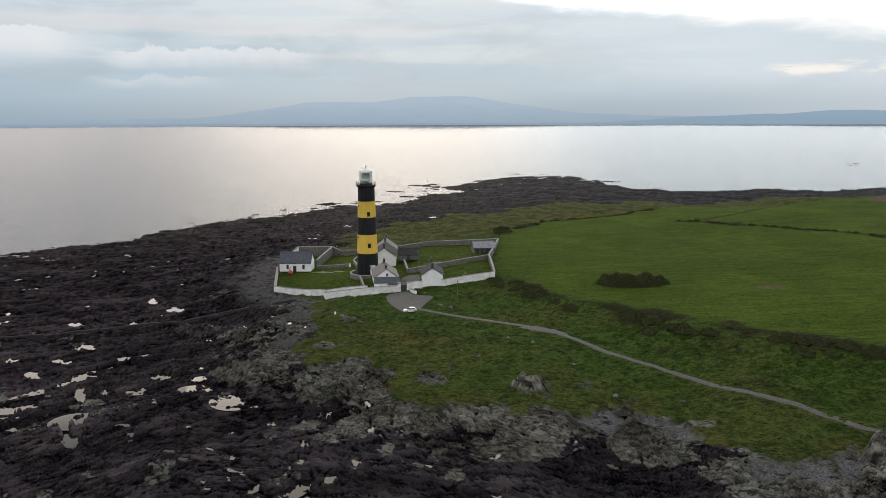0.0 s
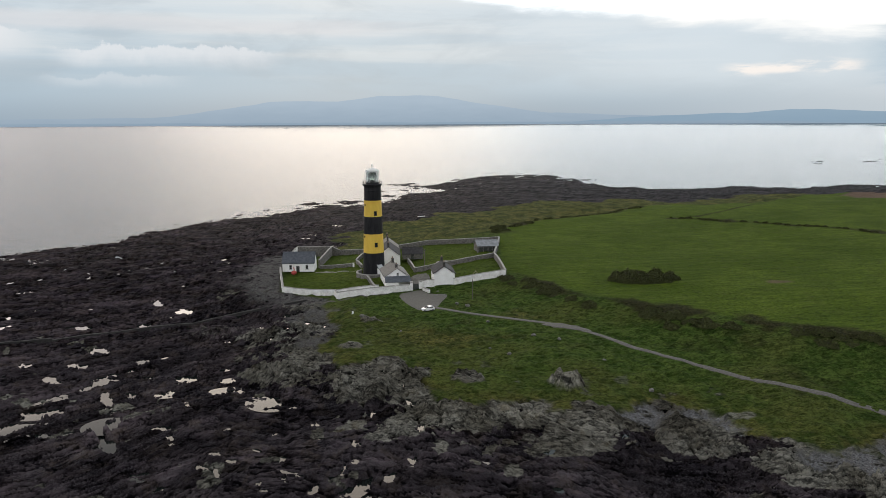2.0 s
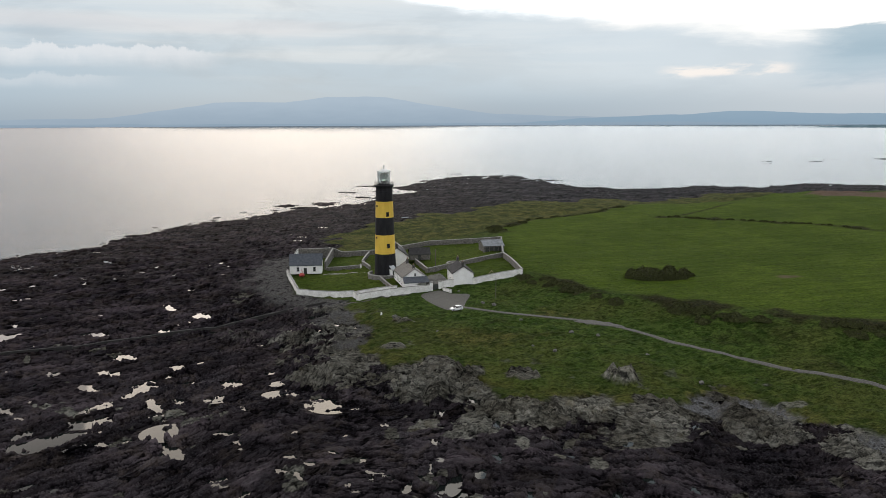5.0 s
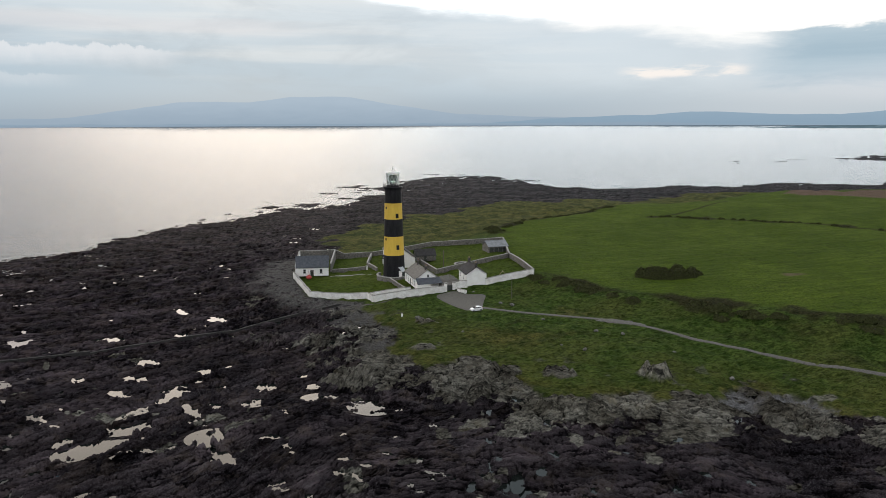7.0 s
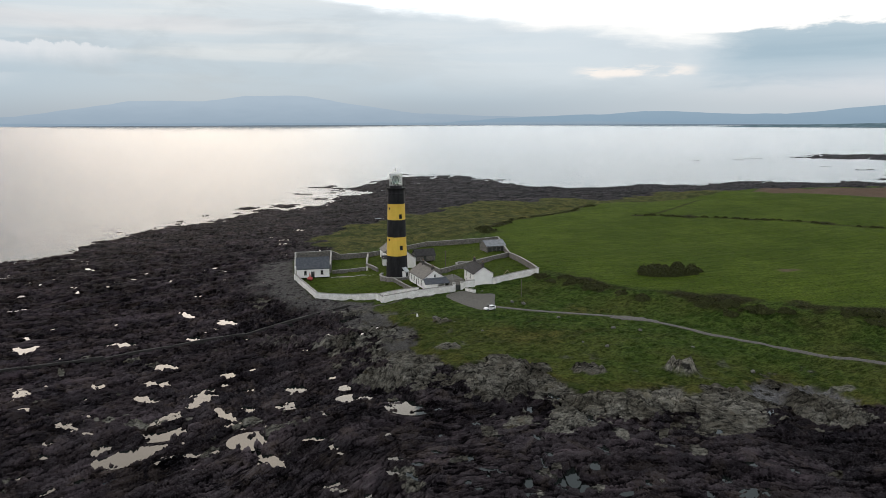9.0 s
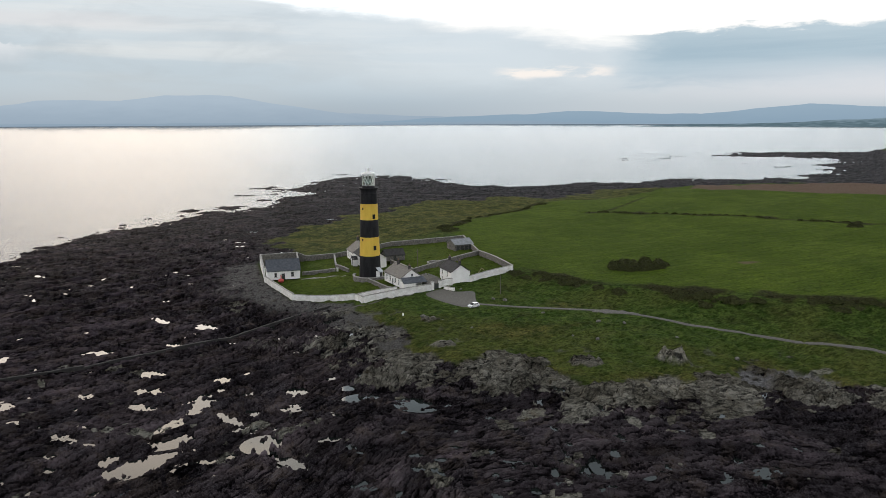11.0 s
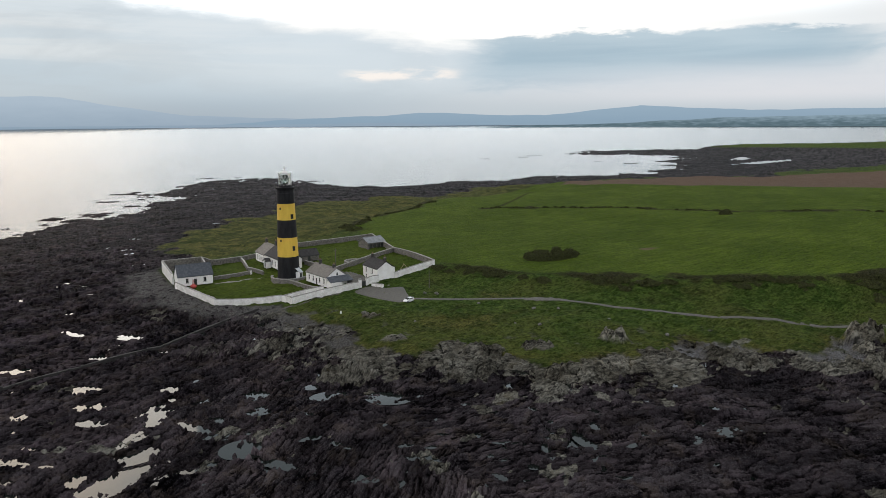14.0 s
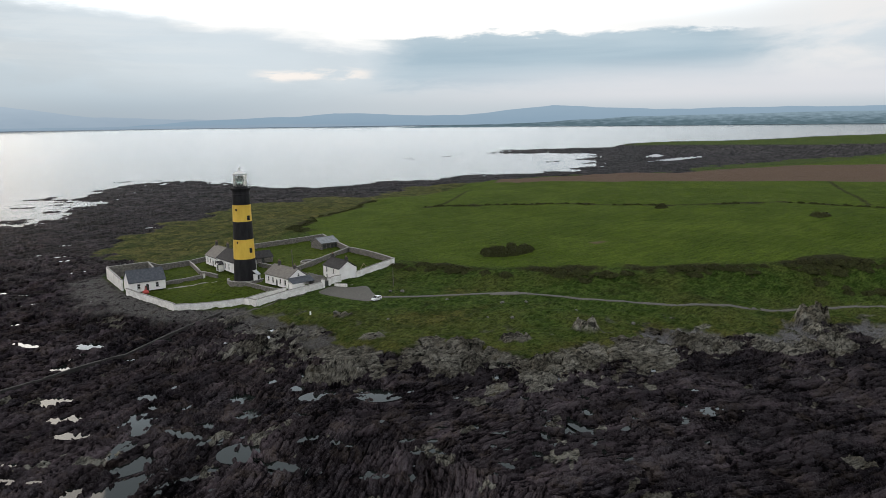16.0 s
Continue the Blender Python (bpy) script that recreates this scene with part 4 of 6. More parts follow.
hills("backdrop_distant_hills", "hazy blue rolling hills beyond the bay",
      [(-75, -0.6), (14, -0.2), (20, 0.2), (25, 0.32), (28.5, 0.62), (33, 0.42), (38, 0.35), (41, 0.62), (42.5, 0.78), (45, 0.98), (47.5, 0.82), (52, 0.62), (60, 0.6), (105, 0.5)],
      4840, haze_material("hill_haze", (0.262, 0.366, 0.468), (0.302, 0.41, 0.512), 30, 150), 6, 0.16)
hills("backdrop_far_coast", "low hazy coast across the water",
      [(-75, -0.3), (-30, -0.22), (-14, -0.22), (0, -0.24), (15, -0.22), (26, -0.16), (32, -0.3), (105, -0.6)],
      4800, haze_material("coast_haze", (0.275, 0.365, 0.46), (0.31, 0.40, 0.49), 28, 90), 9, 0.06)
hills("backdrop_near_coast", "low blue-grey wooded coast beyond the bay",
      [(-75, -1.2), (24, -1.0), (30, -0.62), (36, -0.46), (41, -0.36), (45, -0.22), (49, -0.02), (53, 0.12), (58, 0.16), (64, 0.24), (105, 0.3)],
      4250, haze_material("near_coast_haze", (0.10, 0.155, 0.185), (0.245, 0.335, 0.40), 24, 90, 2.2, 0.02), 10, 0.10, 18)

# ---------------------------------------------------------------- builders


def part(name, bm, mat, parent, label=""):
    me = bpy.data.meshes.new(name)
    bm.normal_update()
    bm.to_mesh(me)
    bm.free()
    me.materials.append(mat)
    ob = new(name, me)
    ob.parent = parent
    if label:
        ob["label"] = label
    return ob


def thing(name, m, label, category, group="", kind=""):
    ob = new(name)
    ob.matrix_world = m
    return tagged(ob, label, category, group, kind)


def box(bm, x0, x1, y0, y1, z0, z1, bevel=0.0):
    vs = [bm.verts.new((x, y, z)) for x, y, z in ((x0, y0, z0), (x1, y0, z0), (x1, y1, z0), (x0, y1, z0), (x0, y0, z1), (x1, y0, z1), (x1, y1, z1), (x0, y1, z1))]
    fs = [bm.faces.new([vs[i] for i in f]) for f in ((3, 2, 1, 0), (4, 5, 6, 7), (0, 1, 5, 4), (1, 2, 6, 5), (2, 3, 7, 6), (3, 0, 4, 7))]
    if bevel:
        bmesh.ops.bevel(bm, geom=list({e for f in fs for e in f.edges}), offset=bevel, segments=1, affect="EDGES")
    return bm


def boxed(*a, **k):
    return box(bmesh.new(), *a, **k)


def lathe(profile, segs=32, a0=0.0, a1=2 * math.pi):
    """A turned shape from (radius, height) pairs."""
    bm = bmesh.new()
    full = abs(a1 - a0 - 2 * math.pi) < 1e-6
    n = segs if full else segs + 1
    rings = []
    for r, z in profile:
        if r < 1e-4:
            rings.append([bm.verts.new((0, 0, z))])
        else:
            rings.append([bm.verts.new((r * math.cos(a0 + (a1 - a0) * k / segs), r * math.sin(a0 + (a1 - a0) * k / segs), z)) for k in range(n)])
    for p, q in zip(rings, rings[1:]):
        for k in range(segs):
            k2 = (k + 1) % n
            vs = [p[k % len(p)], p[k2 % len(p)], q[k2 % len(q)], q[k % len(q)]]
            vs = [v for i, v in enumerate(vs) if v not in vs[:i]]
            if len(vs) > 2:
                bm.faces.new(vs)
    for f in bm.faces:
        f.smooth = True
    return bm


def rod(bm, p, q, r, segs=6):
    p, q = Vector(p), Vector(q)
    m = (q - p).to_track_quat("Z", "Y").to_matrix()
    rings = [[bm.verts.new(c + m @ Vector((r * math.cos(2 * math.pi * k / segs), r * math.sin(2 * math.pi * k / segs), 0))) for k in range(segs)] for c in (p, q)]
    for k in range(segs):
        bm.faces.new((rings[0][k], rings[0][(k + 1) % segs], rings[1][(k + 1) % segs], rings[1][k]))
    bm.faces.new(rings[0][::-1])
    bm.faces.new(rings[1])
    return bm


def pierced(length, high, thick, holes):
    """A wall along x, y from 0 to thick, with openings (x0, x1, z0, z1) cut through."""
    bm = bmesh.new()
    xs = sorted({0.0, length, *(h[0] for h in holes), *(h[1] for h in holes)})
    zs = sorted({0.0, high, *(h[2] for h in holes), *(h[3] for h in holes)})
    solid = {}
    for i in range(len(xs) - 1):
        for k in range(len(zs) - 1):
            cx, cz = (xs[i] + xs[i + 1]) / 2, (zs[k] + zs[k + 1]) / 2
            solid[i, k] = not any(h[0] < cx < h[1] and h[2] < cz < h[3] for h in holes)

    def quad(*p):
        bm.faces.new([bm.verts.new(v) for v in p])

    for (i, k), s in solid.items():
        if not s:
            continue
        a, b, c, d = xs[i], xs[i + 1], zs[k], zs[k + 1]
        quad((a, 0, c), (b, 0, c), (b, 0, d), (a, 0, d))
        quad((b, thick, c), (a, thick, c), (a, thick, d), (b, thick, d))
        if not solid.get((i - 1, k)):
            quad((a, thick, c), (a, 0, c), (a, 0, d), (a, thick, d))
        if not solid.get((i + 1, k)):
            quad((b, 0, c), (b, thick, c), (b, thick, d), (b, 0, d))
        if not solid.get((i, k - 1)):
            quad((a, thick, c), (b, thick, c), (b, 0, c), (a, 0, c))
        if not solid.get((i, k + 1)):
            quad((a, 0, d), (b, 0, d), (b, thick, d), (a, thick, d))
    bmesh.ops.remove_doubles(bm, verts=bm.verts, dist=0.001)
    return bm


def window(parent, m, wide, high):
    """A sash window in its opening: frame, sill and panes; m sets it on the wall's outer face."""
    bm = bmesh.new()
    for a in ((0, 0.09, 0, high), (wide - 0.09, wide, 0, high), (0.09, wide - 0.09, 0, 0.09), (0.09, wide - 0.09, high - 0.09, high), (0.09, wide - 0.09, high / 2 - 0.04, high / 2 + 0.04)):
        box(bm, a[0], a[1], 0.12, 0.20, a[2], a[3])
    fr = part("window", bm, white_metal, parent, "small-paned white sash window")
    fr.matrix_local = m
    bm = bmesh.new()
    box(bm, -0.1, wide + 0.1, -0.08, 0.12, -0.12, 0.0)
    part("sill", bm, coping_stone, fr)
    for z0, z1 in ((0.09, high / 2 - 0.04), (high / 2 + 0.04, high - 0.09)):
        part("pane", boxed(0.09, wide - 0.09, 0.15, 0.17, z0, z1), window_glass, fr)
    return fr


def door(parent, m, wide, high, mat=dark_wood):
    bm = bmesh.new()
    n = 5
    for k in range(n):
        box(bm, k * wide / n + 0.01, (k + 1) * wide / n - 0.01, 0.14, 0.19, 0.02, high - 0.02)
    d = part("door", bm, mat, parent, "dark boarded door")
    d.matrix_local = m
    bm = bmesh.new()
    box(bm, wide - 0.2, wide - 0.08, 0.10, 0.14, high * 0.48, high * 0.53)
    part("handle", bm, steel, d)
    return d


def gable(depth, eave, ridge_z, thick):
    """An end wall in the y-z plane, thickness along x from 0."""
    bm = bmesh.new()
    prof = [(0, 0), (depth, 0), (depth, eave), (depth / 2, ridge_z), (0, eave)]
    a = [bm.verts.new((0, y, z)) for y, z in prof]
    b = [bm.verts.new((thick, y, z)) for y, z in prof]
    bm.faces.new(a[::-1])
    bm.faces.new(b)
    for i in range(5):
        j = (i + 1) % 5
        bm.faces.new((a[i], a[j], b[j], b[i]))
    return bm


def slab(p, thick):
    """A sloping slab from four corners, its underside thick lower."""
    bm = bmesh.new()
    top = [bm.verts.new(v) for v in p]
    low = [bm.verts.new((v[0], v[1], v[2] - thick)) for v in p]
    bm.faces.new(top)
    bm.faces.new(low[::-1])
    for i in range(4):
        j = (i + 1) % 4
        bm.faces.new((top[j], top[i], low[i], low[j]))
    bmesh.ops.recalc_face_normals(bm, faces=bm.faces)
    return bm


def slates(p, rows, lap=0.02):
    """Courses of slate lying on a slope: p is eave left, eave right, ridge right, ridge left."""
    bm = bmesh.new()
    a, b, c, d = (Vector(v) for v in p)
    n = (b - a).cross(d - a).normalized()
    if n.z < 0:
        n = -n
    for k in range(rows):
        f0, f1 = k / rows, (k + 1.12) / rows
        f1 = min(f1, 1.0)
        q = [a.lerp(d, f0) + n * (lap * 2.2), b.lerp(c, f0) + n * (lap * 2.2), b.lerp(c, f1) + n * 0.012, a.lerp(d, f1) + n * 0.012]
        low = [a.lerp(d, f0) + n * 0.004, b.lerp(c, f0) + n * 0.004]
        v = [bm.verts.new(x) for x in q]
        w2 = [bm.verts.new(x) for x in low]
        bm.faces.new(v)
        bm.faces.new((w2[0], w2[1], v[1], v[0]))
    return bm


def chimney(parent, x, y, z, high, pots=2, sx=1.0, sy=0.75):
    bm = bmesh.new()
    box(bm, x - sx / 2, x + sx / 2, y - sy / 2, y + sy / 2, z, z + high)
    box(bm, x - sx / 2 - 0.08, x + sx / 2 + 0.08, y - sy / 2 - 0.08, y + sy / 2 + 0.08, z + high, z + high + 0.18, 0.03)
    c = part("chimney", bm, chimney_stone, parent, "dark chimney stack")
    for k in range(pots):
        px = x + (k - (pots - 1) / 2) * 0.45
        p = part("chimney_pot", lathe([(0.13, 0), (0.16, 0.05), (0.13, 0.12), (0.12, 0.5), (0.15, 0.52), (0.15, 0.58), (0.10, 0.58), (0.10, 0.45)], 10), pot_clay, c)
        p.location = (px, y, z + high + 0.18)
    return c


def cottage(m, length, depth, eave, top, roof_mat, label, front=(), back=(), ends=((), ()), chimneys=(), roof_label="slate roof", wall_mat=white_paint):
    """A gabled house: x along the front wall, y into the house. Openings: (kind, x, z, wide, high)."""
    h = thing("cottage", m, label, "house", "lighthouse keepers' buildings")
    th = 0.5
    for side, ops in ((0, front), (1, back)):
        holes = [(x, x + wd, z, z + hi) for _, x, z, wd, hi in ops]
        wm = pose(0, 0, 0) if side == 0 else pose(length, depth, 0, 0, 0, 180)
        wl = part("wall", pierced(length, eave, th, holes), wall_mat, h)
        wl.matrix_local = wm
        for kind, x, z, wd, hi in ops:
            (window if kind == "w" else door)(wl, pose(x, 0, z), wd, hi)
    for x, ops in ((th, ends[0]), (length - th, ends[1])):
        gb = part("gable", gable(depth - 2 * th, eave, top - 0.1, th), wall_mat, h)
        gb.matrix_local = pose(0 if x == th else length - th, th, 0)
        for kind, y, z, wd, hi in ops:
            face = pose(0, y + wd, z, 0, 0, -90) if x == th else pose(th, y, z, 0, 0, 90)
            (window if kind == "w" else door)(gb, face @ pose(0, -0.2, 0), wd, hi)
    o, e = 0.25, 0.25
    drop = (top - eave) * o / (depth / 2)
    for s in (0, 1):
        y0, y1 = (-o, depth / 2) if s == 0 else (depth + o, depth / 2)
        c = [(-e, y0, eave - drop + 0.15), (length + e, y0, eave - drop + 0.15), (length + e, y1, top + 0.15), (-e, y1, top + 0.15)]
        rf = part("roof", slab(c, 0.14), roof_mat, h, roof_label)
        part("slating", slates(c, 14), roof_mat, rf)["kind"] = "stuff"
        bm = bmesh.new()
        yg = y0 - 0.06 if s == 0 else y0 + 0.06
        rod(bm, (-e, yg, eave - drop), (length + e, yg, eave - drop), 0.07)
        part("gutter", bm, dark_wood, h, "dark gutter along the eave")
    bm = bmesh.new()
    rod(bm, (-e, depth / 2, top + 0.16), (length + e, depth / 2, top + 0.16), 0.12, 8)
    part("ridge_tiles", bm, roof_mat, h)
    for cx, hi, pots in chimneys:
        chimney(h, cx, depth / 2, top - 0.5, hi, pots)
    return h


def sunk(x0, y0, x1, y1):
    xs = np.linspace(x0, x1, 8)
    return float(terrain(xs, np.linspace(y0, y1, 8))["z"].min())


def garden_wall(a, b, high, thick=0.55, mat=rubble, cap=coping_stone, label="rubble garden wall with pale coping", z=None, name="garden_wall"):
    """One straight run of wall whose top follows the slope of the ground."""
    (xa, ya), (xb, yb) = a, b
    ln = math.hypot(xb - xa, yb - ya)
    n = max(2, int(ln / 2.5))
    ts = np.linspace(0, 1, n + 1)
    g = terrain(xa + (xb - xa) * ts, ya + (yb - ya) * ts)["z"]
    if z is None:
        line = np.polyval(np.polyfit(ts, g, min(2, n)), ts)
        tops = line + high
    else:
        tops = z[0] + (z[1] - z[0]) * ts
    base = float(min(g.min(), tops.min() - high))
    m = pose(xa, ya, base, 0, 0, math.degrees(math.atan2(yb - ya, xb - xa)))
    ob = thing(name, m, label, "wall", "walls round the lighthouse" if name == "garden_wall" else "sea wall")
    r2 = random.Random(int(abs(xa * 13 + yb * 7)))
    bm, cp = bmesh.new(), bmesh.new()
    prev = None
    for k in range(n + 1):
        x = ln * k / n
        t = tops[k] - base + r2.uniform(-0.05, 0.05)
        j = r2.uniform(-0.05, 0.05)
        prof = [bm.verts.new((x, y + j, zz)) for y, zz in ((-thick / 2 - 0.06, -1.0), (-thick / 2, t), (thick / 2, t), (thick / 2 + 0.06, -1.0))]
        pc = [cp.verts.new((x, y + j, zz)) for y, zz in ((-thick / 2 - 0.07, t + 0.002), (-thick / 2 - 0.05, t + 0.12), (0, t + 0.2), (thick / 2 + 0.05, t + 0.12), (thick / 2 + 0.07, t + 0.002))]
        if prev:
            for i in range(3):
                bm.faces.new((prev[0][i], prev[0][i + 1], prof[i + 1], prof[i]))
            for i in range(5):
                cp.faces.new((prev[1][i], prev[1][(i + 1) % 5], pc[(i + 1) % 5], pc[i]))
        else:
            bm.faces.new(prof[::-1])
            cp.faces.new(pc[::-1])
        prev = (prof, pc)
    bm.faces.new(prev[0])
    cp.faces.new(prev[1])
    for q in (bm, cp):
        bmesh.ops.recalc_face_normals(q, faces=q.faces)
    part("wall_body", bm, mat, ob)
    part("coping", cp, cap, ob)
    return ob


def draped(name, pts, width, mat, label, category, lift=0.06, crown=0.0):
    """A strip that lies on the ground along a smooth line."""
    p = [Vector(q) for q in pts]
    line = []
    for i in range(len(p) - 1):
        a, b, c, d = p[max(i - 1, 0)], p[i], p[i + 1], p[min(i + 2, len(p) - 1)]
        for k in range(8):
            t = k / 8
            line.append(0.5 * (2 * b + (c - a) * t + (2 * a - 5 * b + 4 * c - d) * t * t + (3 * b - a - 3 * c + d) * t ** 3))
    line.append(p[-1])
    cols = np.array([-0.5, -0.42, -0.2, 0.0, 0.2, 0.42, 0.5])
    X, Y = [], []
    for i, q in enumerate(line):
        d = (line[min(i + 1, len(line) - 1)] - line[max(i - 1, 0)]).normalized()
        wv = width * (1 + 0.1 * (vnoise(np.array([i * 0.4]), np.array([0.5]), 7)[0] - 0.5))
        X.append(q.x - d.y * cols * wv)
        Y.append(q.y + d.x * cols * wv)
    X, Y = np.array(X), np.array(Y)
    Z = terrain(X.ravel(), Y.ravel())["z"].reshape(X.shape) + lift
    Z[:, 0] -= 0.25
    Z[:, -1] -= 0.25
    me = grid_mesh(name, X, Y, Z, False)
    me.materials.append(mat)
    return tagged(new(name, me), label, category, kind="structure")

# ---------------------------------------------------------------- the lighthouse
TX, TY = -29.8, 274.6
TZ = 7.9
RB, RT = 4.15, 3.0
HG = 33.6


def tower_radius(z):
    return RB + (RT - RB) * min(z / HG, 1.0) ** 0.85


def lighthouse():
    t = thing("lighthouse", pose(TX, TY, TZ), "tall round tower banded black and yellow with white lantern", "lighthouse")
    bands = [(-1.2, 8.6, black_paint, "black painted band"), (8.6, 15.6, yellow_paint, "yellow painted band"), (15.6, 22.0, black_paint, "black painted band"),
             (22.0, 27.9, yellow_paint, "yellow painted band"), (27.9, HG, black_paint, "black painted band")]
    segs = []
    for z0, z1, mat, lab in bands:
        n = 6
        prof = [(tower_radius(max(z0, 0) + (z1 - max(z0, 0)) * k / n), z0 + (z1 - z0) * k / n) for k in range(n + 1)]
        segs.append(part("tower_band", lathe(prof, 48), mat, t, lab))
    # gallery with corbelled cornice
    part("cornice", lathe([(RT, HG - 2.3), (RT + 0.18, HG - 2.2), (RT + 0.18, HG - 1.9), (RT + 0.02, HG - 1.8), (RT + 0.05, HG - 0.7), (RT + 0.55, HG - 0.25), (RT + 0.62, HG), (RT + 0.62, HG + 0.18), (0, HG + 0.18)], 48), black_paint, t)
    for k in range(16):
        a = 2 * math.pi * k / 16
        bm = bmesh.new()
        rod(bm, ((RT + 0.5) * math.cos(a), (RT + 0.5) * math.sin(a), HG + 0.15), ((RT + 0.5) * math.cos(a), (RT + 0.5) * math.sin(a), HG + 1.35), 0.045)
        part("baluster", bm, black_paint, t)
    for zz in (0.55, 0.95, 1.33):
        bm = bmesh.new()
        for k in range(32):
            a, b = 2 * math.pi * k / 32, 2 * math.pi * (k + 1) / 32
            rod(bm, ((RT + 0.5) * math.cos(a), (RT + 0.5) * math.sin(a), HG + zz), ((RT + 0.5) * math.cos(b), (RT + 0.5) * math.sin(b), HG + zz), 0.03, 5)
        part("gallery_rail", bm, black_paint, t)
    # lantern: murette, glazing with lattice astragals, dome, ball and vane
    lr, l0, l1 = 2.3, HG + 0.18, HG + 5.0
    part("murette", lathe([(lr + 0.05, l0), (lr + 0.05, l0 + 0.6), (lr - 0.1, l0 + 0.62), (lr - 0.1, l0)], 32), black_paint, t, "black lantern base")
    gl = part("lantern_glazing", lathe([(lr - 0.06, l0 + 0.6), (lr - 0.06, l1)], 32), lantern_glass, t)
    gl.visible_shadow = False
    n = 12
    for s in (1, -1):
        for k in range(n):
            bm = bmesh.new()
            pts = []
            for j in range(7):
                a = 2 * math.pi * (k + s * j / 3) / n
                pts.append((lr * math.cos(a), lr * math.sin(a), l0 + 0.6 + (l1 - l0 - 0.6) * j / 6))
            for p, q in zip(pts, pts[1:]):
                rod(bm, p, q, 0.055, 5)
            part("astragal", bm, white_metal, t)
    part("lantern_cornice", lathe([(lr, l1 - 0.05), (lr + 0.25, l1), (lr + 0.25, l1 + 0.22), (lr, l1 + 0.3)], 32), white_metal, t)
    part("dome", lathe([(lr + 0.1, l1 + 0.25), (lr - 0.2, l1 + 0.42), (lr - 0.8, l1 + 0.66), (lr - 1.5, l1 + 0.86), (0.35, l1 + 1.0), (0.0, l1 + 1.02)], 32), white_metal, t, "white lantern dome")
    part("vent_ball", lathe([(0, l1 + 0.95), (0.22, l1 + 1.0), (0.22, l1 + 1.7), (0.38, l1 + 1.85), (0.38, l1 + 2.1), (0.2, l1 + 2.3), (0.05, l1 + 2.35), (0.03, l1 + 3.0), (0, l1 + 3.0)], 16), white_metal, t)
    # the lens and its pedestal
    part("lens_pedestal", lathe([(0.7, l0), (0.7, l0 + 1.4), (0.9, l0 + 1.5)], 20), dark_wood, t)
    ln = part("lens", lathe([(0.75, l0 + 1.5), (0.95, l0 + 2.0), (1.02, l0 + 2.6), (0.98, l0 + 2.9), (1.02, l0 + 3.2), (0.95, l0 + 3.8), (0.7, l0 + 4.3), (0, l0 + 4.4)], 24), lens_glass, t, "large glass beacon lens")
    # windows
    for az, z in ((-73, 11.0), (-73, 22.6), (-148, 14.4), (-148, 26.0)):
        r = tower_radius(z)
        m = pose(r * math.cos(math.radians(az)), r * math.sin(math.radians(az)), z, 0, 0, az + 90)
        small = 0.26 if az == -148 else 0.8
        bm = bmesh.new()
        wd, hi = 0.95 * small, 1.7 * small
        for a in ((-wd / 2 - 0.15, -wd / 2, -0.15, hi + 0.15), (wd / 2, wd / 2 + 0.15, -0.15, hi + 0.15), (-wd / 2, wd / 2, -0.15, 0), (-wd / 2, wd / 2, hi, hi + 0.15), (-wd / 2, wd / 2, hi / 2 - 0.03, hi / 2 + 0.03)):
            box(bm, a[0], a[1], -0.12, 0.3, a[2], a[3])
        fr = part("tower_window", bm, black_paint, t, "dark deep-set tower window")
        fr.matrix_local = m
        for z0, z1 in ((0.0, hi / 2 - 0.03), (hi / 2 + 0.03, hi)):
            part("pane", boxed(-wd / 2, wd / 2, -0.03, 0.02, z0, z1), window_glass, fr)
    # entrance porch with a sloping white-trimmed roof and steps
    az = -58
    m = pose(RB * math.cos(math.radians(az)), RB * math.sin(math.radians(az)), 0, 0, 0, az + 90)
    bm = bmesh.new()
    for sgn in (-0.9, 0.75):
        box(bm, sgn, sgn + 0.15, -1.5, 0.4, -0.5, 3.0)
    porch = part("porch", bm, white_paint, t, "small white entrance porch")
    porch.matrix_local = m
    part("porch_roof", slab([(-1.05, -1.7, 2.9), (1.05, -1.7, 2.9), (1.05, 0.6, 4.6), (-1.05, 0.6, 4.6)], 0.18), steel, porch)
    part("porch_door", boxed(-0.75, 0.75, -1.2, -1.1, 0, 2.7), dark_wood, porch)
    return t


lighthouse()

# low round wall about the tower's foot
foot = thing("tower_apron_wall", pose(TX - 0.1, TY - 0.3, TZ - 0.5), "low curved stone wall round the tower foot", "wall")
part("wall_body", lathe([(6.5, -1.2), (6.45, 1.55), (5.9, 1.55), (5.9, -1.2)], 48, math.radians(140), math.radians(318)), rubble, foot)
part("coping", lathe([(6.58, 1.552), (6.58, 1.75), (5.8, 1.75), (5.8, 1.552)], 48, math.radians(140), math.radians(318)), coping_stone, foot)
apron = thing("tower_apron", pose(TX, TY, TZ - 0.5), "round concrete apron under the tower", "paving", kind="structure")
part("paving", lathe([(5.85, -1.0), (5.85, 0.35), (0, 0.4)], 40), concrete, apron)

# ---------------------------------------------------------------- the keepers' buildings
W, D = "w", "d"
cottage(pose(-66.0, 289.9, 6.3, 0, 0, -1.5), 12.3, 7.6, 3.5, 7.1, slate, "white gabled store cottage with a blue-grey slate roof",
        front=[(W, 2.6, 1.0, 1.1, 1.7), (D, 5.3, 0.0, 1.3, 2.3), (W, 8.9, 1.0, 1.1, 1.7)], back=[(W, 4, 1.2, 0.9, 1.2)])
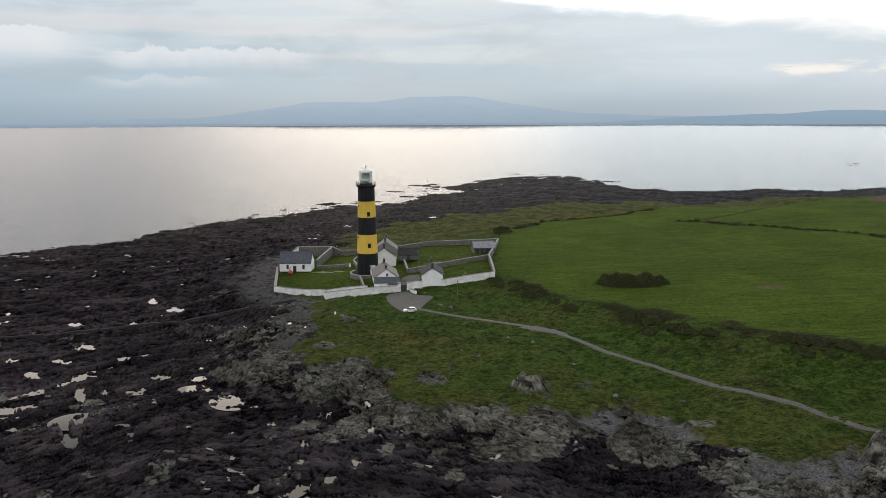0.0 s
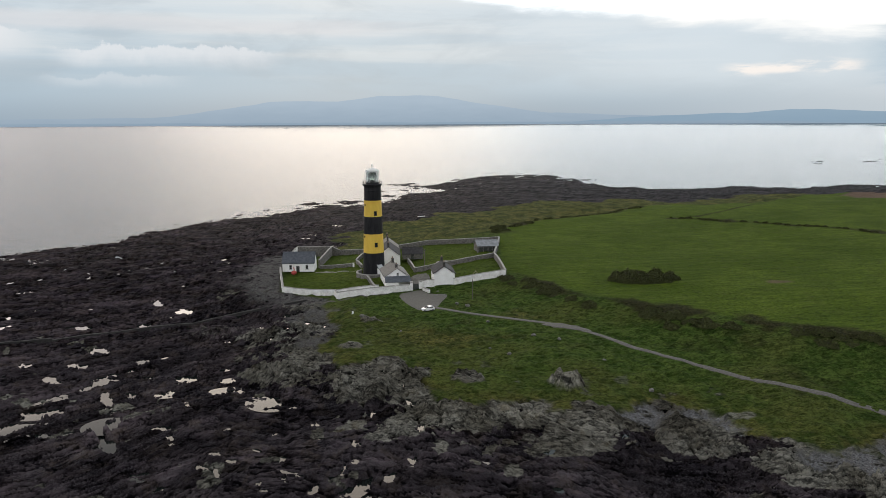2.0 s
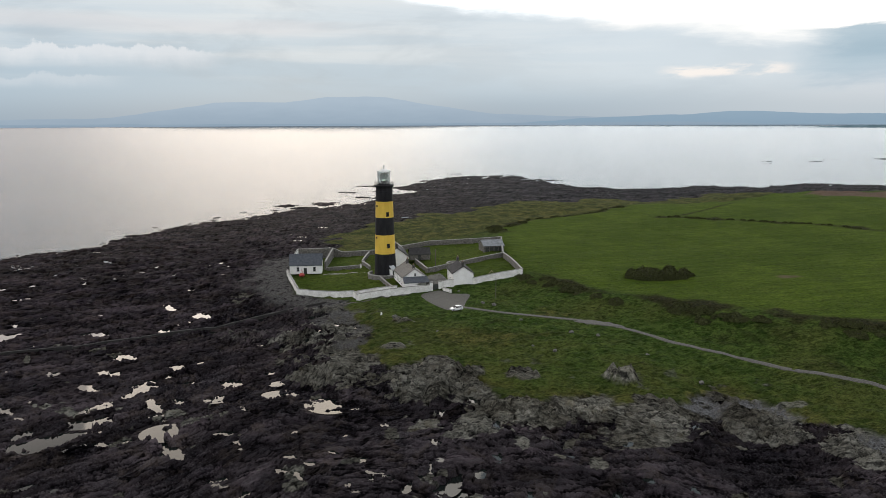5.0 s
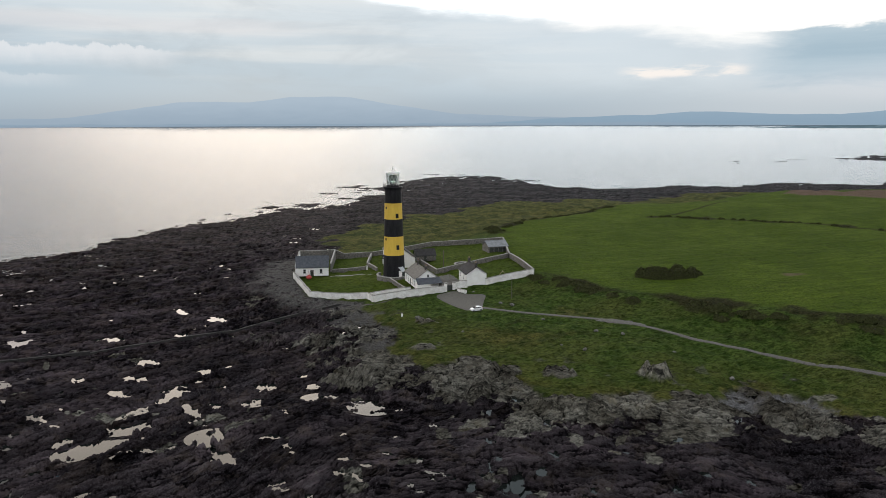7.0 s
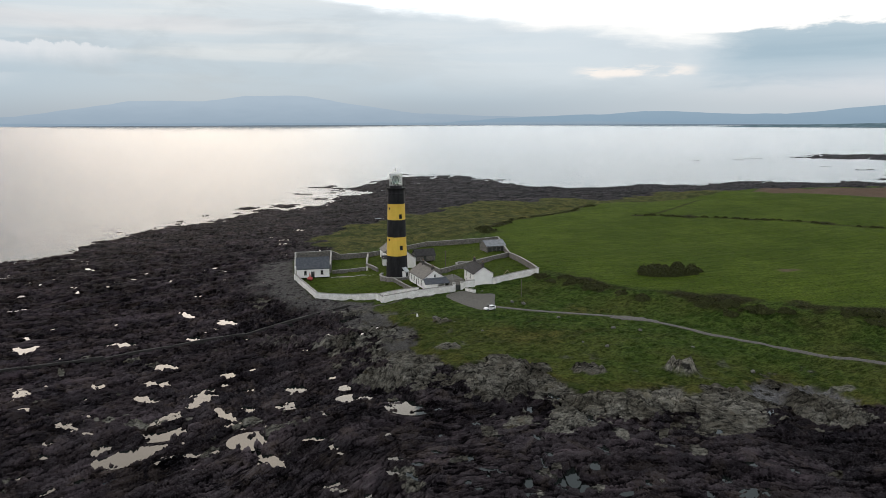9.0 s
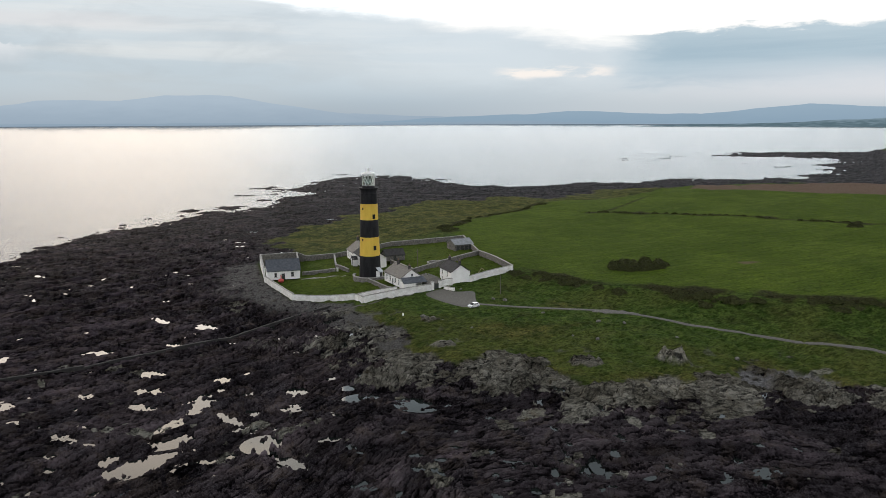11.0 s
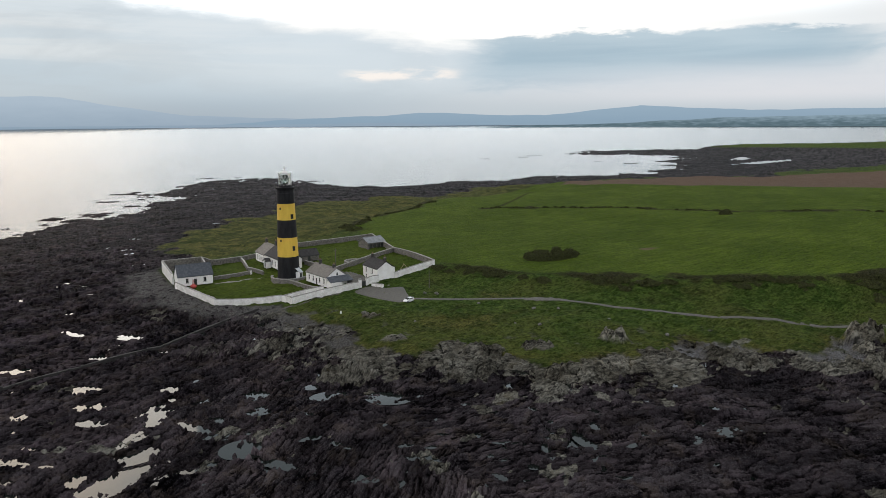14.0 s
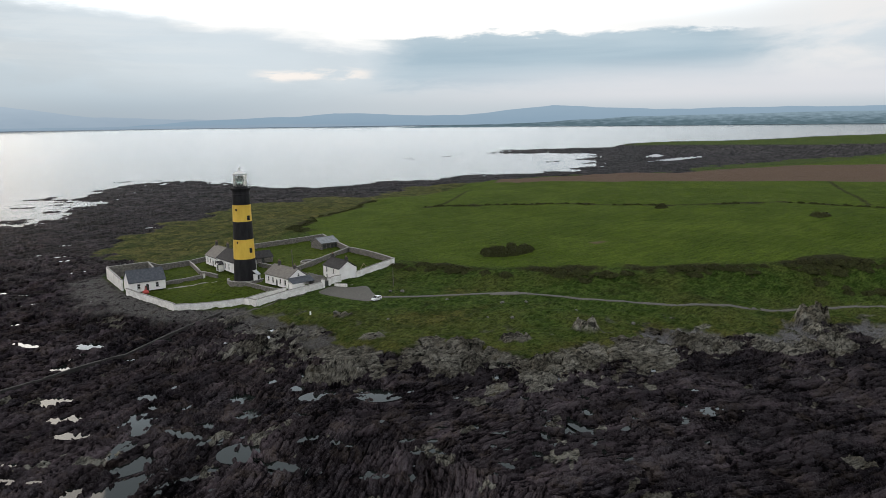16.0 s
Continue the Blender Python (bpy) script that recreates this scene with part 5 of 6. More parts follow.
cottage(pose(-27.2, 263.6, 8.8, 0, 0, -82), 14.2, 8.2, 3.4, 6.1, slate_brown, "long white cottage with a weathered brown slate roof",
        front=[(W, 1.6, 1.0, 1.0, 1.7), (W, 4.4, 1.0, 1.0, 1.7), (D, 6.7, 0.0, 1.1, 2.2), (W, 8.9, 1.0, 1.0, 1.7), (W, 11.9, 1.0, 1.0, 1.7)],
        ends=((), ((W, 3.4, 3.6, 0.8, 1.1),)), chimneys=((3.2, 1.9, 2), (12.6, 1.5, 2)))
cottage(pose(-9.3, 254.0, 9.2, 0, 0, -88), 10.8, 7.0, 5.2, 7.5, slate_dark, "two-storey white cottage with dark roof beside the gate",
        front=[(W, 1.8, 3.1, 0.9, 1.5), (W, 6.4, 3.1, 0.9, 1.5), (W, 1.8, 0.7, 0.9, 1.5), (W, 6.4, 0.7, 0.9, 1.5)], chimneys=((0.7, 1.7, 2), (9.9, 1.7, 2)))
cottage(pose(-29.6, 303.0, 8.7, 0, 0, -88), 16.0, 9.0, 4.0, 7.2, slate_dark, "white keeper's house with dark slate roof behind the tower",
        front=[(W, 1.5, 1.0, 1.0, 1.8), (D, 4.6, 0.0, 1.2, 2.3), (W, 7.4, 1.0, 1.0, 1.8), (W, 10.6, 1.0, 1.0, 1.8)], chimneys=((0.9, 2.2, 3), (15.0, 2.0, 3)))
cottage(pose(-30.0, 314.2, 8.7, 0, 0, -88), 10.8, 9.0, 3.6, 7.0, slate_brown, "white keeper's house with pale weathered roof behind the tower",
        front=[(W, 1.6, 1.0, 1.0, 1.7), (W, 4.3, 1.0, 1.0, 1.7), (D, 6.6, 0.0, 1.2, 2.2), (W, 8.9, 1.0, 1.0, 1.7)], chimneys=((1.0, 1.9, 3),))
cottage(pose(-19.0, 292.0, 10.2, 0, 0, 2), 8.0, 6.0, 2.2, 4.2, slate_dark, "low stone outhouse with dark slate roof", front=[(D, 3.2, 0.0, 1.2, 1.9)], wall_mat=rubble)
cottage(pose(10.8, 292.6, 12.2, 0, 0, 5), 8.4, 8.0, 2.7, 4.5, corrugated, "grey stone shed with a pale sheet roof in the yard corner",
        front=[(D, 0.7, 0.0, 1.5, 2.2), (D, 2.6, 0.0, 1.5, 2.2), (D, 4.5, 0.0, 1.5, 2.2), (D, 6.3, 0.0, 1.5, 2.2)], wall_mat=rubble, roof_label="pale weathered sheet roof")

# porch of the keeper's house
porch = thing("house_porch", pose(-29.75, 298.4, 8.7, 0, 0, -88), "small white gabled porch with dark roof", "porch")
for yy in (0.0, 2.2):
    part("side_wall", boxed(yy, yy + 0.3, -2.0, -0.02, -0.4, 2.5), white_paint, porch)
part("porch_door", boxed(0.32, 2.18, -1.7, -1.6, 0, 2.2), dark_wood, porch)
part("front_gable", boxed(0.32, 2.18, -2.0, -1.75, 2.2, 2.9), white_paint, porch)
for a, b in ((-0.25, 1.25), (2.75, 1.25)):
    part("roof", slab([(a, -2.3, 2.35), (b, -2.3, 3.6), (b, -0.02, 3.6), (a, -0.02, 2.35)], 0.12), slate_dark, porch, "dark slate roof")

# lean-to against the long cottage's end
lean = thing("lean_to", pose(-25.2, 249.3, 8.7, 0, 0, 6), "grey slate lean-to on the cottage's end wall", "outbuilding")
part("roof", slab([(-0.3, -3.2, 2.3), (8.6, -3.2, 2.3), (8.4, -0.02, 3.7), (-0.1, -0.02, 3.7)], 0.15), slate, lean, "blue-grey slate roof")
part("slating", slates([(-0.3, -3.2, 2.3), (8.6, -3.2, 2.3), (8.4, -0.02, 3.7), (-0.1, -0.02, 3.7)], 8), slate, lean)["kind"] = "stuff"
part("front_wall", boxed(0, 4.4, -3.0, -2.6, -0.6, 2.15), white_paint, lean)
part("side_wall", boxed(0, 0.4, -2.58, -0.05, -0.6, 2.3), white_paint, lean)
part("end_wall", boxed(8.0, 8.4, -3.0, -0.05, -0.6, 2.2), rubble, lean)

# ---------------------------------------------------------------- walls of the compound
WA, WL = white_wall, "whitewashed rubble boundary wall with pale coping"
garden_wall((-64.9, 324.8), (-66.3, 298.0), 2.3, mat=WA, label=WL, z=(10.2, 9.6))
garden_wall((-66.9, 290.2), (-61.0, 257.4), 2.2, mat=WA, label=WL)
garden_wall((-61.0, 257.4), (-42.0, 247.0), 2.0, mat=WA, label=WL)
garden_wall((-42.0, 247.0), (-40.6, 240.6), 1.9, mat=WA, label=WL)
garden_wall((-40.5, 239.8), (-16.9, 241.4), 2.1, 0.7, mat=WA, label=WL)
garden_wall((-42.0, 247.0), (-27.4, 246.6), 1.7, mat=WA, label=WL)
garden_wall((-13.2, 242.6), (-8.8, 242.6), 2.3, mat=WA, label=WL)
garden_wall((-2.4, 242.8), (15.4, 245.9), 2.1, mat=WA, label=WL)
garden_wall((15.4, 245.9), (15.8, 279.5), 2.0, label="rubble boundary wall with whitened top")
garden_wall((15.8, 279.5), (22.0, 312.0), 2.0, label="rubble boundary wall with whitened top")
garden_wall((22.0, 312.0), (-8.0, 326.0), 2.0)
garden_wall((-8.0, 326.0), (-34.0, 320.6), 1.9)
garden_wall((-34.0, 320.6), (-46.1, 322.2), 1.9, z=(9.5, 8.9))
garden_wall((-46.1, 322.2), (-49.7, 323.3), 2.0, z=(8.9, 10.5))
garden_wall((-49.7, 323.3), (-64.9, 324.8), 2.2, z=(10.5, 10.2), label="tall rubble wall behind the store cottage")
garden_wall((15.6, 279.0), (-14.5, 268.5), 1.7)
garden_wall((-49.9, 322.9), (-52.6, 297.8), 2.0, z=(10.5, 9.4), label="tall rubble wall of the back yard")
garden_wall((-52.0, 295.4), (-39.1, 292.9), 1.3)
garden_wall((-34.4, 320.2), (-37.8, 299.5), 1.5)
garden_wall((-37.8, 299.5), (-35.0, 288.5), 1.3, label="low terrace wall before the keeper's house")
garden_wall((-14.6, 268.5), (-17.0, 292.0), 1.6)
garden_wall((-32.2, 268.6), (-29.2, 252.6), 1.3, 0.5, label="low rubble wall along the cottage path")
garden_wall((-29.2, 252.6), (-28.4, 247.2), 1.3, 0.5, label="low rubble wall along the cottage path")

post = thing("wall_end_post", pose(-38.6, 292.8, height(-38.6, 292.8)), "square white post at the end of the garden wall", "post")
part("shaft", boxed(-0.35, 0.35, -0.35, 0.35, -0.5, 1.55, bevel=0.04), white_wall, post)
part("cap", boxed(-0.42, 0.42, -0.42, 0.42, 1.552, 1.7, bevel=0.04), coping_stone, post)

# gate and its piers
for gx, gy in ((-16.4, 241.3), (-13.5, 242.2)):
    pier = thing("gate_pier", pose(gx, gy, 9.0), "square whitewashed gate pier with cap", "gate pier", "gate piers")
    part("shaft", boxed(-0.45, 0.45, -0.45, 0.45, -0.8, 3.0, bevel=0.03), white_wall, pier)
    part("cap", boxed(-0.55, 0.55, -0.55, 0.55, 3.002, 3.25, bevel=0.05), coping_stone, pier)
gate = thing("gate", pose(-15.9, 241.45, 9.0, 0, 0, 17), "closed dark boarded double gate", "gate")
for k in range(8):
    part("board", boxed(k * 0.27, k * 0.27 + 0.255, 0, 0.05, 0.1, 2.3), dark_wood, gate)
for zz in (0.5, 1.8):
    part("rail", boxed(0, 2.15, 0.052, 0.13, zz, zz + 0.15), dark_wood, gate)
garden_wall((-12.6, 239.9), (-10.8, 235.2), 1.0, 0.6, mat=WA, label="short white splay wall beside the gate")
# ---------------------------------------------------------------- road, yard, jetty
def road_material():
    mat, t, b, pos = material("gravel_track")
    f = t.noise(pos, 2.5, 5, 0.7)
    t.put(b.inputs["Base Color"], t.mix(t.ramp(f, 0.3, 0.7), (0.048, 0.045, 0.040), (0.118, 0.113, 0.102)))
    b.inputs["Roughness"].default_value = 0.9
    bumped(t, b, f, 0.6, 0.05)
    return mat


gravel = road_material()
# sea wall's lit top as a paler colour; its shaded sides use the dark concrete
wall_top = simple("lit_wall_top", (0.014, 0.0135, 0.0135), (0.075, 0.072, 0.07), 0.9, 0.5)
path_slab = simple("pale_path_concrete", (0.20, 0.195, 0.18), (0.32, 0.31, 0.29), 0.9, 1.5)
draped("road", ROAD, 1.9, gravel, "narrow pale gravel track through rough grass", "road")


def patch(name, pts, mat, label, lift=0.08):
    """A piece of made ground that lies on the soil within an outline."""
    ring = [Vector(p) for p in pts]
    for _ in range(2):
        ring = [q for a, b in zip(ring, ring[1:] + ring[:1]) for q in (a.lerp(b, 0.25), a.lerp(b, 0.75))]
    mid = sum(ring, Vector((0, 0))) / len(ring)
    X, Y = [], []
    for f in (0.02, 0.35, 0.65, 0.85, 1.0):
        rx, ry = [], []
        for k in range(96):
            q = k / 96 * len(ring)
            i = int(q)
            p = ring[i % len(ring)].lerp(ring[(i + 1) % len(ring)], q - i)
            wv = f * (1 + 0.14 * (vnoise(np.array([k * 0.45]), np.array([0.3]), 5)[0] - 0.5) * (f > 0.9))
            rx.append(mid.x + (p.x - mid.x) * wv)
            ry.append(mid.y + (p.y - mid.y) * wv)
        X.append(rx)
        Y.append(ry)
    X, Y = np.array(X), np.array(Y)
    Z = terrain(X.ravel(), Y.ravel())["z"].reshape(X.shape) + lift
    Z[-1] -= 0.35
    me = grid_mesh(name, X, Y, Z, True)
    me.materials.append(mat)
    tagged(new(name, me), label, "yard", kind="structure")


patch("yard", YARD, gravel, "pale gravel turning area before the gate")
patch("courtyard", [(-17.0, 262), (-12, 266.5), (-9.7, 262), (-9.7, 246), (-13.5, 243.6), (-16.2, 243.5), (-16.6, 252)], gravel, "bare gravel courtyard between the cottages", 0.3)

patch("layby", [(15.5, 196.5), (23.5, 197.5), (30.5, 191.5), (31, 186.8), (23, 191)], gravel, "worn gravel passing place beside the track", 0.09)
draped("footpath", [(-55, 236.5), (-49.5, 238.3), (-44.3, 237.7), (-37.6, 237.6), (-31.8, 239.6), (-24, 239)], 0.9, gravel, "worn gravel footpath along the white wall", "path", 0.1)
draped("garden_path", [(-53.2, 289.2), (-46, 287), (-41, 285), (-37.2, 283.4)], 0.8, path_slab, "narrow pale concrete path across the lawn", "path", 0.1)

JETTY = [(-51, 243.5), (-84.4, 227.1), (-104.4, 223.3), (-122.2, 218.4), (-160.2, 211.6)]
for a, b in zip(JETTY, JETTY[1:]):
    garden_wall(a, b, 0.55, 0.5, mat=concrete, cap=wall_top, label="low sea wall across the rocks, shaded sides and lit top painted in", name="sea_wall")


# ---------------------------------------------------------------- the car
def car(m):
    c = thing("car", m, "small white hatchback parked on the gravel", "car")
    secs = [(-2.05, 0.62, 0.45, 0.86, 0.86), (-1.95, 0.78, 0.30, 0.95, 1.0), (-1.55, 0.84, 0.25, 1.0, 1.42), (-1.0, 0.86, 0.25, 1.0, 1.50), (0.0, 0.87, 0.25, 1.0, 1.49),
            (0.6, 0.87, 0.25, 0.98, 1.25), (1.1, 0.86, 0.25, 0.95, 0.98), (1.75, 0.80, 0.28, 0.86, 0.88), (2.05, 0.66, 0.38, 0.70, 0.71)]
    bm = bmesh.new()
    rings = []
    for x, wd, z0, zb, zt in secs:
        cab = 0.78 if zt > 1.1 else 0.94
        rings.append([bm.verts.new((x, y, z)) for y, z in ((-wd, z0), (-wd, zb * 0.6 + z0 * 0.4), (-wd, zb), (-wd * cab, zt - 0.03), (-wd * cab * 0.6, zt), (wd * cab * 0.6, zt), (wd * cab, zt - 0.03), (wd, zb), (wd, zb * 0.6 + z0 * 0.4), (wd, z0))])
    for p, q in zip(rings, rings[1:]):
        for k in range(10):
            bm.faces.new((p[k], p[(k + 1) % 10], q[(k + 1) % 10], q[k]))
    bm.faces.new(rings[0])
    bm.faces.new(rings[-1][::-1])
    bmesh.ops.recalc_face_normals(bm, faces=bm.faces)
    body = part("body", bm, car_paint, c)
    for s in (-1, 1):
        for x0, x1, x2, x3 in ((-1.45, -0.75, -0.75, -1.35), (-0.68, 0.15, 0.15, -0.68), (0.22, 0.85, 0.42, 0.22)):
            bm = bmesh.new()
            v = [bm.verts.new((x, y, z)) for x, y, z in ((x0, s * 0.872, 1.03), (x1, s * 0.872, 1.03), (x2, s * 0.725, 1.40), (x3, s * 0.725, 1.40))]
            u = [bm.verts.new(q.co - Vector((0, s * 0.05, 0))) for q in v]
            bm.faces.new(v)
            bm.faces.new(u[::-1])
            for i in range(4):
                bm.faces.new((v[i], v[(i + 1) % 4], u[(i + 1) % 4], u[i]))
            part("side_window", bm, window_glass, body)
    part("windscreen", slab([(1.08, -0.72, 1.01), (1.08, 0.72, 1.01), (0.22, 0.58, 1.50), (0.22, -0.58, 1.50)], 0.03), window_glass, body)
    part("rear_window", slab([(-1.92, -0.68, 1.08), (-1.92, 0.68, 1.08), (-1.60, 0.58, 1.46), (-1.60, -0.58, 1.46)], 0.03), window_glass, body)
    for s in (-1, 1):
        part("headlight", boxed(1.80, 1.98, s * 0.62 - 0.14, s * 0.62 + 0.14, 0.62, 0.78, bevel=0.03), steel, body)
        part("tail_light", boxed(-2.04, -1.9, s * 0.66 - 0.1, s * 0.66 + 0.1, 0.75, 1.0, bevel=0.03), lamp_red, body)
        part("mirror", boxed(0.62, 0.78, s * 0.98 - 0.1, s * 0.98 + 0.1, 1.0, 1.12, bevel=0.03), car_paint, body)
        for x in (-1.3, 1.3):
            wh = part("wheel", lathe([(0.20, -0.11), (0.31, -0.11), (0.33, -0.07), (0.33, 0.07), (0.31, 0.11), (0.20, 0.11)], 20), rubber, c)
            wh.matrix_local = pose(x, s * 0.80, 0.33, 90)
            part("rim", lathe([(0.0, -0.06), (0.20, -0.09), (0.20, 0.09), (0.0, 0.06)], 14), alloy, wh)
    c.scale = (0.94, 0.94, 0.94)
    return c


cx, cy = -12.0, 214.8
car(pose(cx, cy, height(cx, cy) + 0.08, 0, 0, -160))


# ---------------------------------------------------------------- scrub and bushes
def leaf_material(name, a, b2):
    mat, t, b, pos = material(name)
    rnd = t.add("ShaderNodeNewGeometry").outputs["Random Per Island"]
    f = t.m("ADD", t.m("MULTIPLY", rnd, 0.6), t.m("MULTIPLY", t.noise(pos, 0.5, 3, 0.6), 0.4))
    t.put(b.inputs["Base Color"], t.mix(f, a, b2))
    b.inputs["Roughness"].default_value = 0.8
    b.inputs["Specular IOR Level"].default_value = 0.08
    return mat


gorse = leaf_material("dark_scrub_leaves", (0.013, 0.019, 0.008), (0.085, 0.092, 0.034))
twig = simple("scrub_twigs", (0.035, 0.028, 0.02), (0.08, 0.065, 0.05), 0.9, 5)


def leaves(mounds, count, size, seed):
    """Many small tilted leaf sprays over low mounds (x, y, z, radius, height), as one mesh."""
    r = random.Random(seed)
    verts, faces = [], []
    total = sum(q[3] ** 2 for q in mounds)
    for x, y, z, rad, hi in mounds:
        for _ in range(int(count * rad * rad / total)):
            a, d = r.uniform(0, 2 * math.pi), math.sqrt(r.random())
            h = hi * (1 - d ** 2.2) * (0.55 + 0.5 * r.random())
            c = Vector((x + rad * d * math.cos(a), y + rad * d * math.sin(a), z + h * (0.35 + 0.65 * r.random())))
            n = Vector((r.gauss(0, 0.6) + math.cos(a) * d, r.gauss(0, 0.6) + math.sin(a) * d, 0.7)).normalized()
            u = n.orthogonal().normalized()
            u = u * math.cos(a * 7) + n.cross(u) * math.sin(a * 7)
            v = n.cross(u)
            s = size * r.uniform(0.6, 1.5)
            i = len(verts)
            verts += [tuple(c - u * s), tuple(c + v * s * 0.55 + n * s * 0.2), tuple(c + u * s), tuple(c - v * s * 0.55 + n * s * 0.15)]
            faces.append((i, i + 1, i + 2, i + 3))
    return verts, faces


def bush(x, y, rad, hi, label, mat=gorse, size=0.2, dense=2.0):
    r = random.Random(int(x * 31 + y * 17))
    z = height(x, y) - 0.15
    b = thing("bush", pose(x, y, z), label, "bush", "scrub bushes")
    mounds = [(0, 0, 0, rad * 0.8, hi)]
    for _ in range(5):
        a = r.uniform(0, 2 * math.pi)
        q = (math.cos(a) * rad * 0.6, math.sin(a) * rad * 0.6)
        mounds.append((*q, height(x + q[0], y + q[1]) - z - 0.2, rad * r.uniform(0.3, 0.55), hi * r.uniform(0.5, 0.95)))
    v, f = leaves(mounds, int(dense * 300 * rad), size, int(x * 7 + y))
    me = bpy.data.meshes.new("crown")
    me.from_pydata(v, [], f)
    me.materials.append(mat)
    crown = new("crown", me)
    crown.parent = b
    bm = bmesh.new()
    for _ in range(7):
        a = r.uniform(0, 2 * math.pi)
        d = r.uniform(0.2, 0.6) * rad
        rod(bm, (0.15 * math.cos(a), 0.15 * math.sin(a), -0.1), (d * math.cos(a), d * math.sin(a), hi * 0.7), 0.05, 5)
    part("stems", bm, twig, b)
    return b


def along(pts, step):
    res, rest = [], 0.0
    for (x0, y0), (x1, y1) in zip(pts, pts[1:]):
        ln = math.hypot(x1 - x0, y1 - y0)
        d = rest
        while d < ln:
            res.append((x0 + (x1 - x0) * d / ln, y0 + (y1 - y0) * d / ln))
            d += step
        rest = d - ln
    return res


rr = random.Random(5)
for x, y in along(HEDGE[:-1], 2.4):
    if vnoise(np.array([x / 9]), np.array([y / 9]), 21)[0] > 0.47:
        s = rr.uniform(1.2, 3.0)
        q = rr.uniform(0.2, 5.5)
        bush(x - q * 0.8, y - q * 0.6, s, s * rr.uniform(0.35, 0.6), "low dark gorse bush on the field bank")
# the thicket that stands alone in the pasture
for i in range(46):
    a, d = rr.uniform(0, 2 * math.pi), math.sqrt(rr.random())
    s = rr.uniform(1.6, 2.6)
    bush(58 + 11.0 * d * math.cos(a), 231 + 6.5 * d * math.sin(a), s, s * rr.uniform(0.8, 1.6), "dark gorse bush in a pasture thicket", size=0.26)
# field boundaries beyond
for x, y in along(FAR1, 3.2):
    if vnoise(np.array([x / 16]), np.array([y / 16]), 23)[0] < 0.36:
        continue
    s = rr.uniform(0.9, 2.2)
    bush(x + rr.uniform(-1.5, 1.5), y + rr.uniform(-1.5, 1.5), s, s * 0.6, "dark hedge bush between two pastures", size=0.32, dense=1.0)
for x, y in along(FAR2, 4.5):
    s = rr.uniform(1.2, 3.0)
    bush(x + rr.uniform(-3, 3), y + rr.uniform(-3, 3), s, s * 0.55, "dark gorse bush on the rough ground", size=0.32, dense=1.0)
for x, y, s in ((208, 186, 5.0), (189, 258, 4.0), (27, 350, 4.5), (24, 340, 3.0), (47, 193, 3.0), (52, 190, 2.6), (58, 181, 3.2), (63, 178, 2.6), (50, 185, 2.4), (112, 140, 3.4), (118, 134, 3.0), (108, 136, 2.6), (30, 212, 2.2), (22, 232, 2.0)):
    bush(x, y, s, s * 0.5, "low spreading gorse bush in the grass", size=0.28)

# poles and posts
def pole(x, y, high, r, label, name="utility_pole", mat=pole_wood, arm=False):
    p = thing(name, pose(x, y, height(x, y) - 0.3), label, "pole")
    part("shaft", lathe([(r, 0), (r * 0.75, high + 0.3), (0, high + 0.32)], 10), mat, p)
    if arm:
        part("crossarm", boxed(-0.6, 0.6, -0.06, 0.06, high - 0.4, high - 0.25), mat, p)
    return p


pole(-10.9, 275.3, 7.0, 0.16, "dark wooden utility pole inside the yard", arm=True)
pole(2.4, 227.0, 6.5, 0.13, "thin wooden pole in the rough grass")
pole(-34.2, 216.3, 0.8, 0.3, "short white marker post in the grass", "marker_post", white_metal)


def buoy(x, y):
    b = thing("marker_buoy", pose(x, y, height(x, y)), "old red marker buoy standing on the lawn", "buoy")
    part("float", lathe([(0, 0.0), (0.5, 0.05), (1.0, 0.45), (1.1, 0.8), (1.0, 1.15), (0.5, 1.45), (0.28, 1.6)], 20), red_paint, b)
    bm = bmesh.new()
    for k in range(4):
        a = math.pi / 4 + math.pi / 2 * k
        rod(bm, (0.45 * math.cos(a), 0.45 * math.sin(a), 1.4), (0.16 * math.cos(a), 0.16 * math.sin(a), 3.0), 0.06)
    part("cage", bm, red_paint, b)
    part("topmark", lathe([(0.0, 3.0), (0.3, 3.0), (0.3, 3.5), (0.0, 3.6)], 12), white_metal, b, "white topmark")
    return b


buoy(-61.3, 287.3)


for x, y, s in ((109.5, 127.5, 2.2), (113, 123.5, 2.8), (117.5, 121, 2.6), (112, 129.5, 1.8), (121, 117, 2.2)):
    bush(x, y, s, s * 0.6, "dark spreading gorse bush on the field bank")


def boulder(x, y, size):
    r = random.Random(int(x * 91 + y * 53))
    bm = bmesh.new()
    bmesh.ops.create_icosphere(bm, subdivisions=2, radius=size)
    for v in bm.verts:
        n = noise.noise(v.co * (1.1 / size) + Vector((x, y, 0)))
        v.co *= 1 + 0.5 * n
        v.co.z *= 0.7
    ob = thing("boulder", pose(x, y, height(x, y) + size * 0.25, 0, 0, r.uniform(0, 360)), "pale lichened boulder lying in rough grass", "boulder", "boulders by the track")
    part("stone", bm, boulder_stone, ob)


